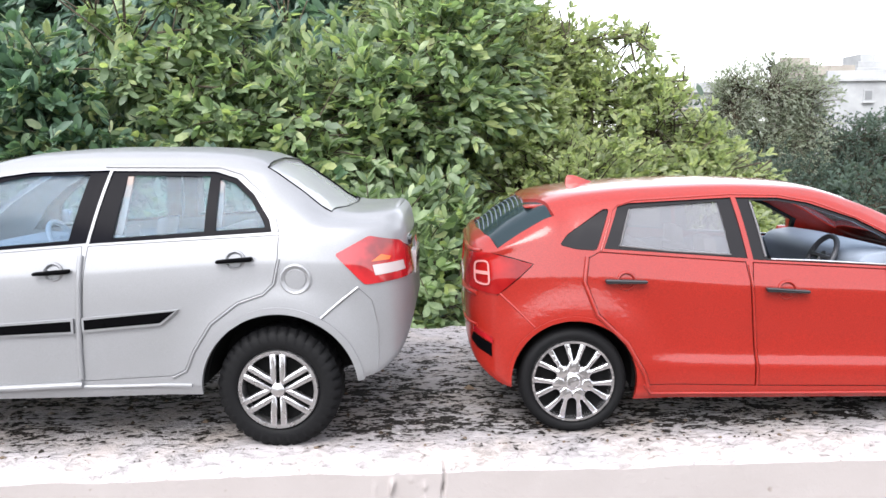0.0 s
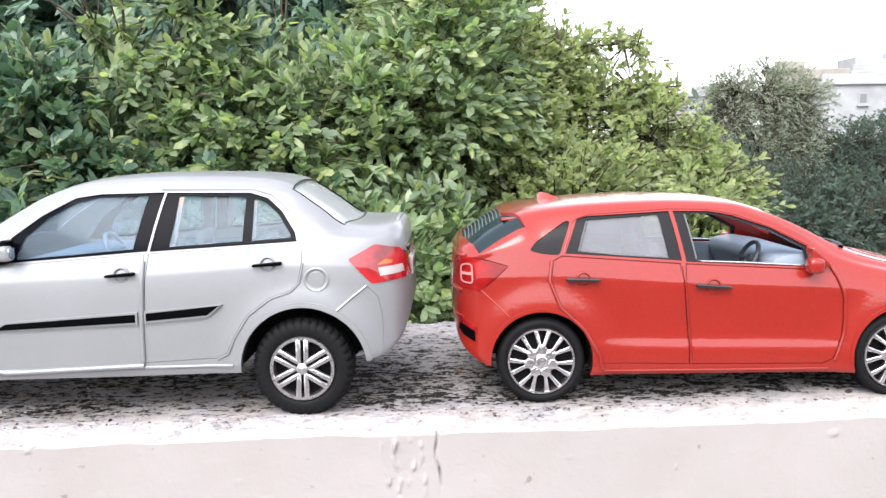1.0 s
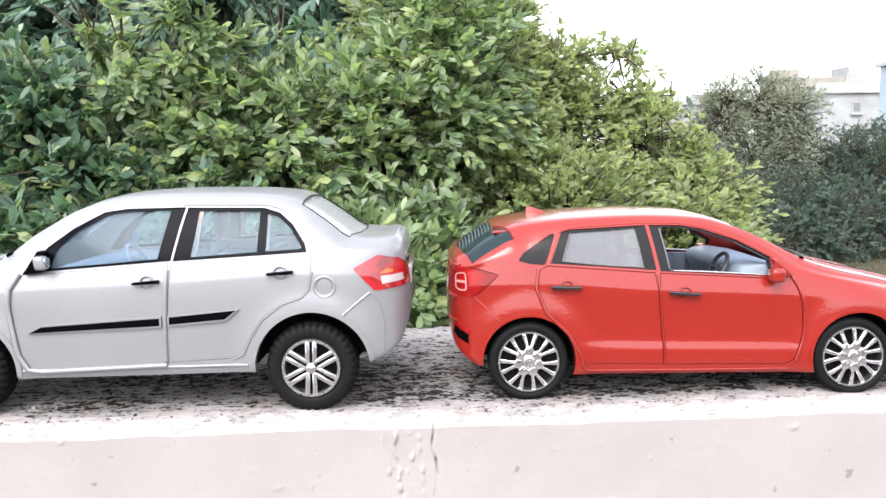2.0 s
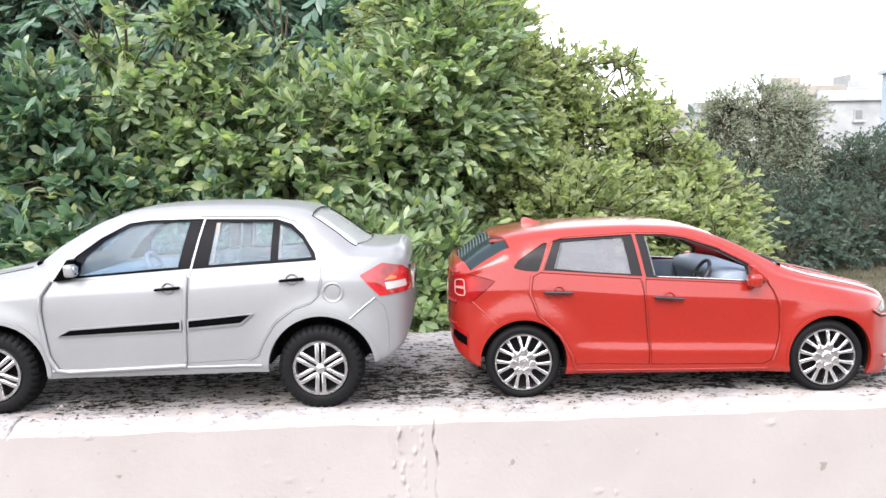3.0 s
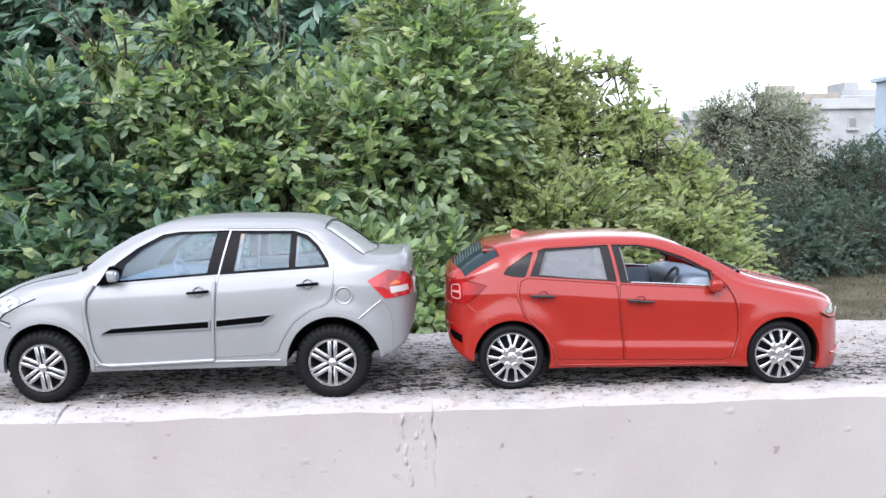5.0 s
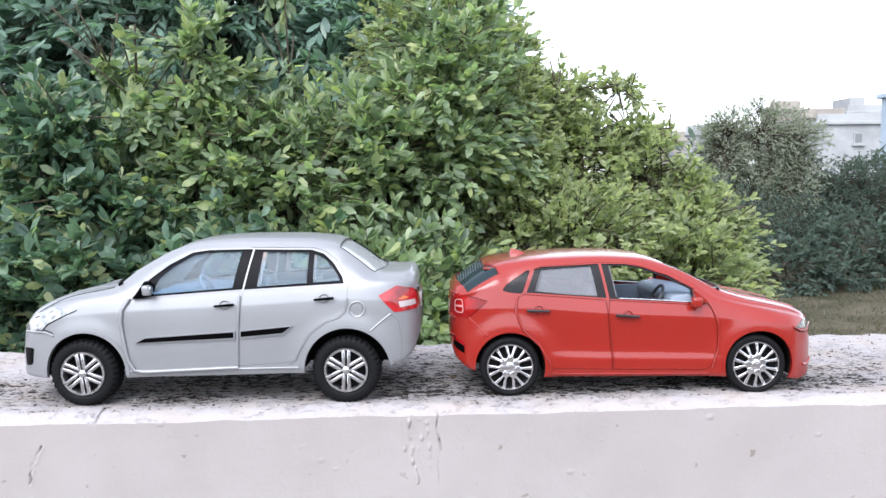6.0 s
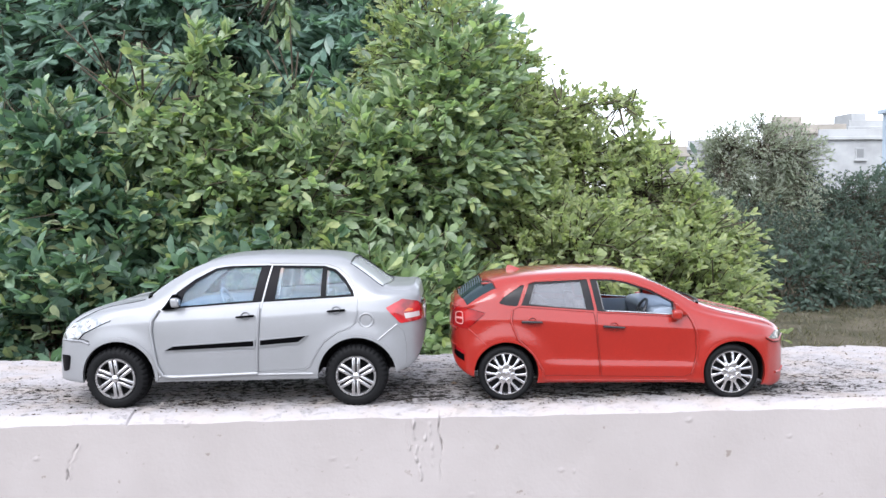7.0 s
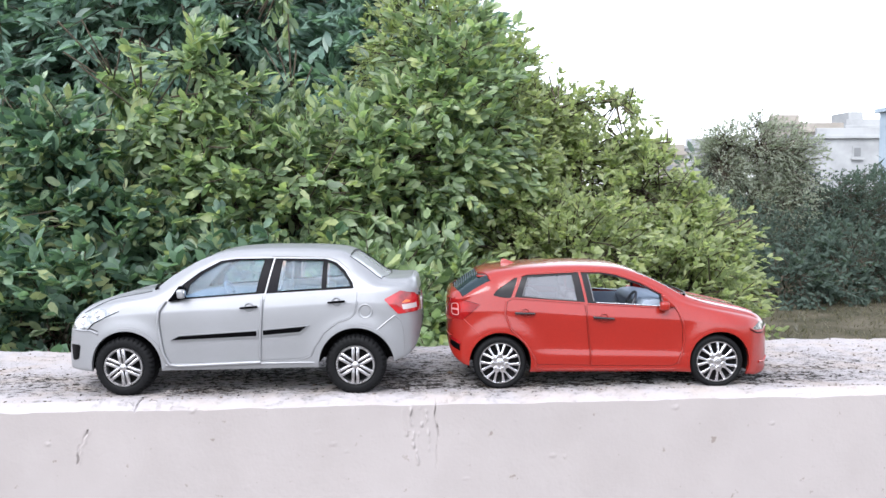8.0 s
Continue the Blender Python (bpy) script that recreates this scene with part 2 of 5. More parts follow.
def grid_mesh(xs, ys, place):
    nx, ny = len(xs), len(ys)
    verts = [place(x, y) for y in ys for x in xs]
    faces = [(j * nx + i, j * nx + i + 1, (j + 1) * nx + i + 1, (j + 1) * nx + i) for j in range(ny - 1) for i in range(nx - 1)]
    return from_arrays(verts, faces)


def build_wall():
    wall = tagged(new("wall_parapet"), "low parapet wall, pale pinkish painted plaster with weathered top", "wall", kind="structure")
    xs = np.unique(np.round(np.concatenate([axis(-8, 8, -0.34, 0.36, 0.001, 0.25), np.arange(-0.018, 0.006, 0.0003), np.arange(-0.15, -0.106, 0.0003), np.arange(0.05, 0.068, 0.0003)]), 6))
    ys = np.concatenate([np.linspace(0, 0.012, 14)[:-1], np.arange(0.012, 0.1345, 0.0012)])

    def on_top(x, y):
        yy = y + front_offset(x, 0) * max(0, 1 - y / 0.004)
        return (x, yy, top_height(x, y))
    part("top_crust", grid_mesh(xs, ys, on_top), crust, wall, "chalky cement top crusted with black lichen")
    zs = np.concatenate([np.arange(-1.24, -0.12, 0.14), np.arange(-0.12, -0.045, 0.0012), np.arange(-0.045, -0.0003, 0.0006), [0.0]])

    def on_front(x, z):
        low = top_height(x, 0.0)
        return (x, front_offset(x, z), low + z)
    part("front_face", grid_mesh(xs, zs, on_front), plaster, wall, "pale pinkish grey painted plaster, cracked and pimpled")
    back = grid_mesh(np.arange(-8, 8.1, 0.5), np.array([GROUND - 0.1, -0.3, -0.02]), lambda x, z: (x, 0.132, z))
    back.flip_normals()
    part("back_face", back, plaster, wall)
    end = box_bm(-8.0, 8.0, 0.004, 0.13, GROUND - 0.1, -0.03)
    part("core", end, plaster, wall)


build_wall()

# ---- the ground beyond ----
def ground_height(x, y):
    return GROUND + 0.05 * fbm(x * 0.3, y * 0.3, 0.5) + (0.02 * fbm(x * 2, y * 2, 2.5) if abs(x) < 15 and y < 25 else 0)


gx = np.concatenate([[-2500, -800, -300, -120, -60, -30], np.arange(-16, 20.1, 0.5), [30, 60, 120, 300, 800, 2500]])
gy = np.concatenate([[-2500, -800, -300, -100, -40, -15, -6, -2], np.arange(0, 24.1, 0.5), [30, 45, 70, 120, 300, 800, 2500]])
# an unseen rendered wall, added to close the camera's side and shape reflections
closing = box_bm(-9, 9, -4.2, -4.0, GROUND - 0.2, 0.3)
tagged(part("wall_opposite", closing, render_tan), "unseen plain tan rendered wall added across the paving", "wall", kind="structure")
# unseen paving, added so that rims and paint reflect a pale, warm ground
paving = material("unseen_concrete_paving", (0.24, 0.23, 0.22), 0.85, spec=0.2)
base_of(paving, ramp(paving, noise_of(paving, 3, 6), [(0.3, (0.2, 0.18, 0.165)), (0.7, (0.28, 0.255, 0.235))]))
tagged(part("pavement", box_bm(-8, 8, -5, -0.02, GROUND - 0.2, GROUND + 0.06), paving), "unseen pale concrete paving added on the near side of the wall for bounce light", "pavement", kind="structure")
tagged(part("ground", grid_mesh(gx, gy, lambda x, y: (x, y, ground_height(x, y))), soil), "dry soil ground with sparse dead grass", "ground", kind="structure")


def build_grit():
    """Loose crumbs lying on the wall's top, thickest in the middle and under the cars."""
    rng = np.random.default_rng(19)
    six = np.array([(1, 0, 0), (-1, 0, 0), (0, 1, 0), (0, -1, 0), (0, 0, 1), (0, 0, -1.0)])
    tri = [(0, 2, 4), (2, 1, 4), (1, 3, 4), (3, 0, 4), (2, 0, 5), (1, 2, 5), (3, 1, 5), (0, 3, 5)]
    verts, faces = [], []
    for k in range(4200):
        x = rng.uniform(-0.21, 0.27)
        y = min(0.108, max(0.006, rng.normal(0.05, 0.032)))
        r = min(0.0011, 0.00026 * math.exp(rng.normal(0, 0.5)))
        a = rng.uniform(0, 6.28)
        p = six * (1 + rng.normal(0, 0.25, (6, 1))) * r * np.array((1.25, 0.9, 0.55))
        c, s = math.cos(a), math.sin(a)
        p = np.stack([p[:, 0] * c - p[:, 1] * s, p[:, 0] * s + p[:, 1] * c, p[:, 2]], 1) + (x, y, top_height(x, y) + 0.25 * r)
        faces += [tuple(6 * k + i for i in f) for f in tri]
        verts += p.tolist()
    tagged(part("grit", from_arrays(verts, faces, False), grit_mat), "loose cement crumbs and brown grit on the wall top", "grit", kind="stuff")


build_grit()


# ---- solid modelling helpers; cars are (built in millimetres, x forward from the rear axle, y left, z up from the ground) ----
MM = Matrix.Diagonal((0.001, 0.001, 0.001, 1))


def pchip(table):
    """A smooth curve through (x, value) rows that never overshoots."""
    pts = sorted(table)
    x = np.array([p[0] for p in pts], float)
    y = np.array([p[1] for p in pts], float)
    h, d = np.diff(x), np.diff(y) / np.diff(x)
    m = np.zeros(len(x))
    for i in range(1, len(x) - 1):
        if d[i - 1] * d[i] > 0:
            w1, w2 = 2 * h[i] + h[i - 1], h[i] + 2 * h[i - 1]
            m[i] = (w1 + w2) / (w1 / d[i - 1] + w2 / d[i])
    m[0], m[-1] = d[0], d[-1]

    def at(q):
        q = min(max(q, x[0]), x[-1])
        i = min(int(np.searchsorted(x, q, "right")) - 1, len(h) - 1)
        t = (q - x[i]) / h[i]
        return float((2 * t**3 - 3 * t**2 + 1) * y[i] + (t**3 - 2 * t**2 + t) * h[i] * m[i] + (-2 * t**3 + 3 * t**2) * y[i + 1] + (t**3 - t**2) * h[i] * m[i + 1])
    return at


class Shape:
    """A car body as cross-sections along its length."""

    def __init__(self, spec):
        self.c = {k: pchip(v) for k, v in spec.items() if k not in ("lower", "crease", "flares")}
        self.lo, self.hi = min(p[0] for p in spec["top"]), max(p[0] for p in spec["top"])
        self.lower = spec["lower"]
        self.flares = spec["flares"]
        self.crease = pchip(spec["crease"]) if "crease" in spec else (lambda u: 1.0)

    def swell(self, u, z):
        """How far the wheel arches bulge the side at (u, z)."""
        out = 0.0
        for cx, cz, r, reach, amount in self.flares:
            t = max(0.0, min(1.0, 1 - (math.hypot(u - cx, z - cz) - r) / reach))
            out = max(out, amount * t * t * (3 - 2 * t))
        return out

    def half(self, u, off=0.0, open_floor=False):
        """Half of the section at u, from the floor's edge up to the crown: (y, z) points."""
        c = self.c
        top, bot, w = c["top"](u) - off, c["bot"](u) + off, c["plan"](u) - off
        if open_floor:
            bot -= 12
        edge = min(c["edge"](u) - 0.8 * off, top - 0.25)
        belt = min(c["belt"](u) - 0.3 * off, edge - 0.4)
        sh = min(c["shoulder"](u), belt - 0.5)
        sh = max(sh, bot + 0.55 * (belt - bot))
        squeeze = w / 30.0
        we = max(0.6, min(c["roof"](u) - off, w - 1.0 * squeeze))
        pts = [(w - self.lower[0][1] * squeeze, bot)]
        fade = self.crease(u)
        for f, inset in self.lower[1:]:
            inset = 0.3 + (inset - 0.3) * fade
            pts.append((w - inset * squeeze, bot + f * (sh - bot)))
        pts += [(w - 0.25 * squeeze, sh - 0.5), (w - 0.45 * squeeze, sh + 0.5), (w - 1.7 * squeeze, belt)]
        bow = 0.55
        pts += [((w - 1.7 * squeeze) * (1 - bow) + we * bow + 0.7 * squeeze, belt * (1 - bow) + edge * bow), (we + 0.3 * squeeze, edge - 0.6), (we - 1.0 * squeeze, edge + 0.45 * min(1.0, top - edge))]
        pts += [(we * 0.86, edge + 0.66 * (top - edge)), (we * 0.6, edge + 0.88 * (top - edge)), (we * 0.3, edge + 0.97 * (top - edge)), (0.0, top)]
        for _ in range(2):
            cut = [pts[0]]
            for a, b in zip(pts, pts[1:]):
                cut.append((a[0] * 0.75 + b[0] * 0.25, a[1] * 0.75 + b[1] * 0.25))
                cut.append((a[0] * 0.25 + b[0] * 0.75, a[1] * 0.25 + b[1] * 0.75))
            cut.append(pts[-1])
            pts = cut
        return [(y + self.swell(u, z) * max(0.0, min(1.0, (y - 0.8 * w) / (0.15 * w))), z) for y, z in pts]

    def side(self, u, z, off=0.0):
        """Half-width of the body at (u, z)."""
        pts = self.half(u, off)
        for a, b in zip(pts, pts[1:]):
            if a[1] <= z <= b[1] and b[1] > a[1]:
                t = (z - a[1]) / (b[1] - a[1])
                return a[0] + t * (b[0] - a[0])
        return pts[0][0]

    def solid(self, off=0.0, open_floor=False):
        n = 120
        mid, span = (self.lo + self.hi) / 2, (self.hi - self.lo) / 2
        us = [mid + span * math.copysign(1 - (1 - abs(s)) ** 1.6, s) if abs(s) > 0 else mid for s in np.linspace(-1, 1, n)]
        verts, faces = [], []
        for u in us:
            half = self.half(u, off, open_floor)
            ring = [(y, z) for y, z in half] + [(-y, z) for y, z in half[-2::-1]]
            uu = mid + (u - mid) * (span - off) / span
            verts += [(uu, y, z) for y, z in ring]
        k = len(verts) // n
        for i in range(n - 1):
            for j in range(k):
                a, b = i * k + j, i * k + (j + 1) % k
                faces.append((a, b, b + k, a + k))
        faces.append(tuple(range(k))[::-1])
        faces.append(tuple(range((n - 1) * k, n * k)))
        me = from_arrays(verts, faces, False)
        return outward(me)


def outward(me):
    bm = bmesh.new()
    bm.from_mesh(me)
    bmesh.ops.recalc_face_normals(bm, faces=bm.faces[:])
    bm.to_mesh(me)
    bm.free()
    return me


def inset_poly(pts, d):
    """The polygon drawn in by d (out when negative)."""
    n = len(pts)
    area = sum(pts[i][0] * pts[(i + 1) % n][1] - pts[(i + 1) % n][0] * pts[i][1] for i in range(n))
    s = 1 if area > 0 else -1
    out = []
    for i in range(n):
        p, a, b = Vector(pts[i]), Vector(pts[i - 1]), Vector(pts[(i + 1) % n])
        e1, e2 = (p - a).normalized(), (b - p).normalized()
        n1, n2 = Vector((-e1.y, e1.x)) * s, Vector((-e2.y, e2.x)) * s
        m = (n1 + n2) / max(0.35, 1 + n1.dot(n2))
        out.append(tuple(p + m * d))
    return out


def rounded(pts, r):
    """The polygon with its corners rounded by about r."""
    out, n = [], len(pts)
    for i in range(n):
        p, a, b = Vector(pts[i]), Vector(pts[i - 1]), Vector(pts[(i + 1) % n])
        ra, rb = min(r, (a - p).length * 0.45), min(r, (b - p).length * 0.45)
        s, e = p + (a - p).normalized() * ra, p + (b - p).normalized() * rb
        for t in (0, 0.25, 0.5, 0.75, 1):
            out.append(tuple(s * (1 - t) ** 2 + p * 2 * t * (1 - t) + e * t * t))
    return out


def prism(polys, lo, hi, along="y"):
    """Closed prisms over polygons: side outlines (x, z) drawn out along y, or plan outlines (x, y) along z."""
    verts, faces = [], []
    for pts in polys:
        k, s = len(pts), len(verts)
        for level in (lo, hi):
            verts += [(a, level, b) if along == "y" else (a, b, level) for a, b in pts]
        faces += [tuple(s + i for i in range(k)), tuple(s + k + i for i in range(k))[::-1]]
        faces += [(s + i, s + k + i, s + k + (i + 1) % k, s + (i + 1) % k) for i in range(k)]
    return outward(from_arrays(verts, faces, False))


def circle(cx, cz, r, n=72):
    return [(cx + r * math.cos(2 * math.pi * i / n), cz + r * math.sin(2 * math.pi * i / n)) for i in range(n)]


def extent(me):
    co = np.empty(len(me.vertices) * 3)
    me.vertices.foreach_get("co", co)
    co = co.reshape(-1, 3)
    return (co.min(0), co.max(0)) if len(co) else (np.zeros(3), np.zeros(3))


def carve(me, cutter, op="DIFFERENCE"):
    """The solid me without, or within, the cutter."""
    a, b = new("carve", me), new("cutter", cutter)
    mod = a.modifiers.new("cut", "BOOLEAN")
    mod.operation, mod.object = op, b
    lo, hi = extent(me)
    if op == "INTERSECT":
        clo, chi = extent(cutter)
        lo, hi = np.maximum(lo, clo), np.minimum(hi, chi)
    for solver in ("EXACT", "MANIFOLD", "FAST"):
        mod.solver = solver
        bpy.context.view_layer.update()
        res = bpy.data.meshes.new_from_object(a.evaluated_get(bpy.context.evaluated_depsgraph_get()))
        rlo, rhi = extent(res)
        if len(res.polygons) and (rlo > lo - 0.01).all() and (rhi < hi + 0.01).all():
            break
    bpy.data.objects.remove(a)
    bpy.data.objects.remove(b)
    return res


def finish(me, angle=28):
    """Scales a millimetre mesh to metres and shades it."""
    if isinstance(me, bmesh.types.BMesh):
        bm, me = me, bpy.data.meshes.new("mesh")
        bm.to_mesh(me)
        bm.free()
    me.transform(MM)
    me.shade_smooth()
    me.set_sharp_from_angle(angle=radians(angle))
    return me


def joined(*meshes):
    bm = bmesh.new()
    for me in meshes:
        bm.from_mesh(me)
    out = bpy.data.meshes.new("mesh")
    bm.to_mesh(out)
    bm.free()
    return out


def lathe(profile, n=64, notch=None):
    """A closed body of revolution about the y axis from (radius, y) points."""
    verts, faces, k = [], [], len(profile)
    for i in range(n):
        a = 2 * math.pi * i / n
        for j, (r, y) in enumerate(profile):
            rr = r + (notch(i, j) if notch else 0)
            verts.append((rr * math.cos(a), y, rr * math.sin(a)))
    for i in range(n):
        for j in range(k):
            a, b = i * k + j, i * k + (j + 1) % k
            c, d = ((i + 1) % n) * k + (j + 1) % k, ((i + 1) % n) * k + j
            faces.append((a, b, c, d))
    return outward(from_arrays(verts, faces))


def slab(pts, y0, y1, bevel=0.2):
    """A bevelled plate over a side outline, from y0 to y1."""
    me = prism([pts], y0, y1)
    bm = bmesh.new()
    bm.from_mesh(me)
    if bevel:
        rim = [e for e in bm.edges if abs(e.verts[0].co.y - e.verts[1].co.y) < 1e-6]
        bmesh.ops.bevel(bm, geom=rim, offset=bevel, segments=2, affect="EDGES", profile=0.6, clamp_overlap=True)
    return bm


def tube(points, r, n=8, close=False):
    """A round bar along 3D points."""
    pts = [Vector(p) for p in points]
    verts, faces = [], []
    m = len(pts)
    for i, p in enumerate(pts):
        q = (pts[(i + 1) % m] - pts[i - 1]) if close else (pts[min(i + 1, m - 1)] - pts[max(i - 1, 0)])
        q.normalize()
        # carry the frame along, so that the bar does not twist
        if i == 0:
            side = q.cross(Vector((0, 0, 1)))
            if side.length < 0.3:
                side = q.cross(Vector((1, 0, 0)))
        else:
            side = side - q * side.dot(q)
        side.normalize()
        up = side.cross(q)
        rr = r(i / max(1, m - 1)) if callable(r) else r
        verts += [p + (side * math.cos(2 * math.pi * k / n) + up * math.sin(2 * math.pi * k / n)) * rr for k in range(n)]
    for i in range(m if close else m - 1):
        for k in range(n):
            a, b = i * n + k, i * n + (k + 1) % n
            c, d = ((i + 1) % m) * n + (k + 1) % n, ((i + 1) % m) * n + k
            faces.append((a, b, c, d))
    if not close:
        faces += [tuple(range(n)), tuple(range((m - 1) * n, m * n))]
    return outward(from_arrays(verts, faces))




# ---- vegetation ----
LEAF_V = np.array([(0, 0, 0), (0.32, 0.2, 0.03), (0.32, -0.2, 0.03), (0.72, 0.215, 0.015), (0.72, -0.215, 0.015), (1.0, 0, -0.07), (0.34, 0, -0.01), (0.7, 0, -0.03)])
LEAF_F = [(0, 6, 1), (0, 2, 6), (1, 6, 7, 3), (6, 2, 4, 7), (3, 7, 5), (7, 4, 5)]


def leaf_frames(rng, at, ways, sizes, droop, width=0.88):
    """Stacked leaf vertices for leaves at points, pointing along ways."""
    n = len(at)
    ways = ways / np.linalg.norm(ways, axis=1, keepdims=True)
    # leaves turn their faces to the open, lit side
    ref = np.tile([-0.15, -0.6, 0.85], (n, 1)) + rng.normal(0, droop, (n, 3))
    side = np.cross(ref, ways)
    side /= np.maximum(np.linalg.norm(side, axis=1, keepdims=True), 1e-6)
    up = np.cross(ways, side)
    loc = LEAF_V[None] * sizes[:, None, None]
    loc = loc * np.stack([np.ones(n), width * rng.uniform(0.75, 1.25, n), rng.uniform(-0.5, 2.2, n)], 1)[:, None, :]
    return at[:, None] + loc[:, :, :1] * ways[:, None] + loc[:, :, 1:2] * side[:, None] + loc[:, :, 2:] * up[:, None]


def leaves_mesh(v, far=False):
    n, k = v.shape[0], v.shape[1]
    shape = [(0, 2, 4, 5, 3, 1)] if far else LEAF_F
    faces = [tuple(k * i + j for j in f) for i in range(n) for f in shape]
    me = bpy.data.meshes.new("leaves")
    me.from_pydata(v.reshape(-1, 3).tolist(), [], faces)
    me.shade_smooth()
    return me


def twig_leaves(rng, start, way, length, count, size, spread, droop, width):
    """Leaves set alternately along a twig, densest at its tip."""
    s = 1 - rng.random(count) ** 1.7 * 0.85
    bend = np.array([0, 0, -0.18 * length])
    at = start + way * (length * s)[:, None] + bend * (s**2)[:, None]
    a = rng.uniform(0, 2 * math.pi, count)
    ref = np.cross(way, [0.3, 0.2, 1])
    ref /= np.linalg.norm(ref)
    ref2 = np.cross(way, ref)
    out = ref * np.cos(a)[:, None] + ref2 * np.sin(a)[:, None]
    ways = way * (0.45 + 0.5 * s)[:, None] + out * spread * np.array([1, 1, 0.6]) + np.array([0, 0, -0.1])
    return leaf_frames(rng, at, ways, size * rng.uniform(0.55, 1.2, count), droop, width)


def in_clumps(rng, clumps, n, shell):
    """Points near the outsides of ellipsoids, with their outward ways, clustered unevenly."""
    vol = np.array([c[3] * c[4] * c[5] for c in clumps]) ** 0.67
    sprays = max(1, n // 7)
    which = rng.integers(0, sprays, n)
    pick = rng.choice(len(clumps), sprays, p=vol / vol.sum())[which]
    c = np.array(clumps)[pick]
    d = rng.normal(0, 1, (sprays, 3))
    d /= np.linalg.norm(d, axis=1, keepdims=True)
    d = d[which] + rng.normal(0, 0.16, (n, 3))
    d /= np.linalg.norm(d, axis=1, keepdims=True)
    r = (1 - shell * rng.random(sprays) ** 1.3)[which] + rng.normal(0, 0.07, n)
    lump = np.array([noise.noise(Vector(q)) for q in (c[:, :3] * 1.3 + d * 2.2)])
    r = r * (1 + 0.22 * lump)
    return c[:, :3] + d * r[:, None] * c[:, 3:6], d / c[:, 3:6] * c[:, 3:6].mean(1, keepdims=True)


def plant(name, label, clumps, base, twigs, per, size, mat, seed, shell=0.5, length=0.32, spread=0.75, droop=0.35, single=0, category="shrub", lift=0.08, boughs=(), width=0.88):
    """A woody plant: trunk and limbs, a crown of leafy twigs, and its nearest leaves singly."""
    rng = np.random.default_rng(seed)
    thing = tagged(new(name), label, category)
    at, out = in_clumps(rng, clumps + [c for b in boughs for c in b], twigs, shell)
    ways = out + rng.normal(0, 0.35, out.shape) + np.array([0, 0, lift])
    ways /= np.linalg.norm(ways, axis=1, keepdims=True)
    blocks, stems = [], []
    for p, w in zip(at, ways):
        ln = length * rng.uniform(0.6, 1.3)
        blocks.append(twig_leaves(rng, p - w * ln * 0.5, w, ln, int(per * rng.uniform(0.7, 1.3)), size, spread, droop, width))
        if rng.random() < 0.45:
            stems.append((p - w * ln * 0.75, p, p + w * ln * 0.45 + Vector((0, 0, -0.1 * ln))))
    v = np.concatenate(blocks)
    # trunk, limbs and twigs
    bits = []
    bx, by = base
    for cx, cy, cz, rx, ry, rz in clumps:
        a, b = Vector((bx, by, GROUND)), Vector((cx, cy, cz))
        kink = a.lerp(b, 0.45) + Vector((rng.normal(0, 0.1), rng.normal(0, 0.1), 0.1))
        bits.append(tube([a, a.lerp(kink, 0.5), kink, b], lambda t: min(0.05, 0.04 * rz) * (1.15 - 0.85 * t), 8))
        for _ in range(4):
            tip = b + Vector((rng.normal(0, 0.35) * rx, rng.normal(-0.2, 0.3) * ry, rng.uniform(-0.3, 0.5) * rz))
            bits.append(tube([kink.lerp(b, rng.uniform(0.2, 1)), b.lerp(tip, 0.5) + Vector((0, 0, 0.05)), tip], lambda t: 0.008 * (1.2 - t), 6))
    for b in boughs:
        line = [Vector(c[:3]) for c in b]
        bits.append(tube([line[0] + (line[0] - line[1])] + line[:-1], lambda t: 0.006 * (1.2 - 0.9 * t), 6))
    for s in stems:
        bits.append(tube(s, lambda t: 0.0035 * (1.2 - 0.8 * t), 4))
    part("trunk", joined(*bits), bark, thing, "branching brown trunk")
    if single:
        order = np.argsort(v[:, 0, 1] + 0.25 * np.abs(v[:, 0, 0]))
        near, v = v[order[:single]], v[order[single:]]
    crown = part("crown", leaves_mesh(v, not single), mat, thing)
    crown["kind"] = "stuff"
    if single:
        one = [leaves_mesh((LEAF_V * np.array((1, wd, cv)) * size)[None]) for wd, cv in ((1.0, 1), (1.2, -0.4), (0.9, 2), (1.1, 0.4))]
        for me in one:
            me.materials.append(mat)
        for k, q in enumerate(near):
            ob = new("leaf", one[k % 4])
            x = Vector(q[5] - q[0])
            s = x.length / size
            x.normalize()
            z = x.cross(Vector(q[1] - q[2])).normalized()
            y = z.cross(x)
            ob.matrix_basis = Matrix.Translation(q[0]) @ Matrix((x, y, z)).transposed().to_4x4() @ Matrix.Diagonal((s, s, s, 1))
            ob.parent = thing
    return thing


def bough(a, b, r0, r1, count=4, sag=0.0):
    """Small clumps strung along a bough from a to b."""
    out = []
    for k in range(count):
        t = k / max(1, count - 1)
        q = Vector(a).lerp(Vector(b), t)
        r = r0 + (r1 - r0) * t
        out.append((q.x, q.y, q.z + 4 * sag * t * (1 - t), r, r, r))
    return out


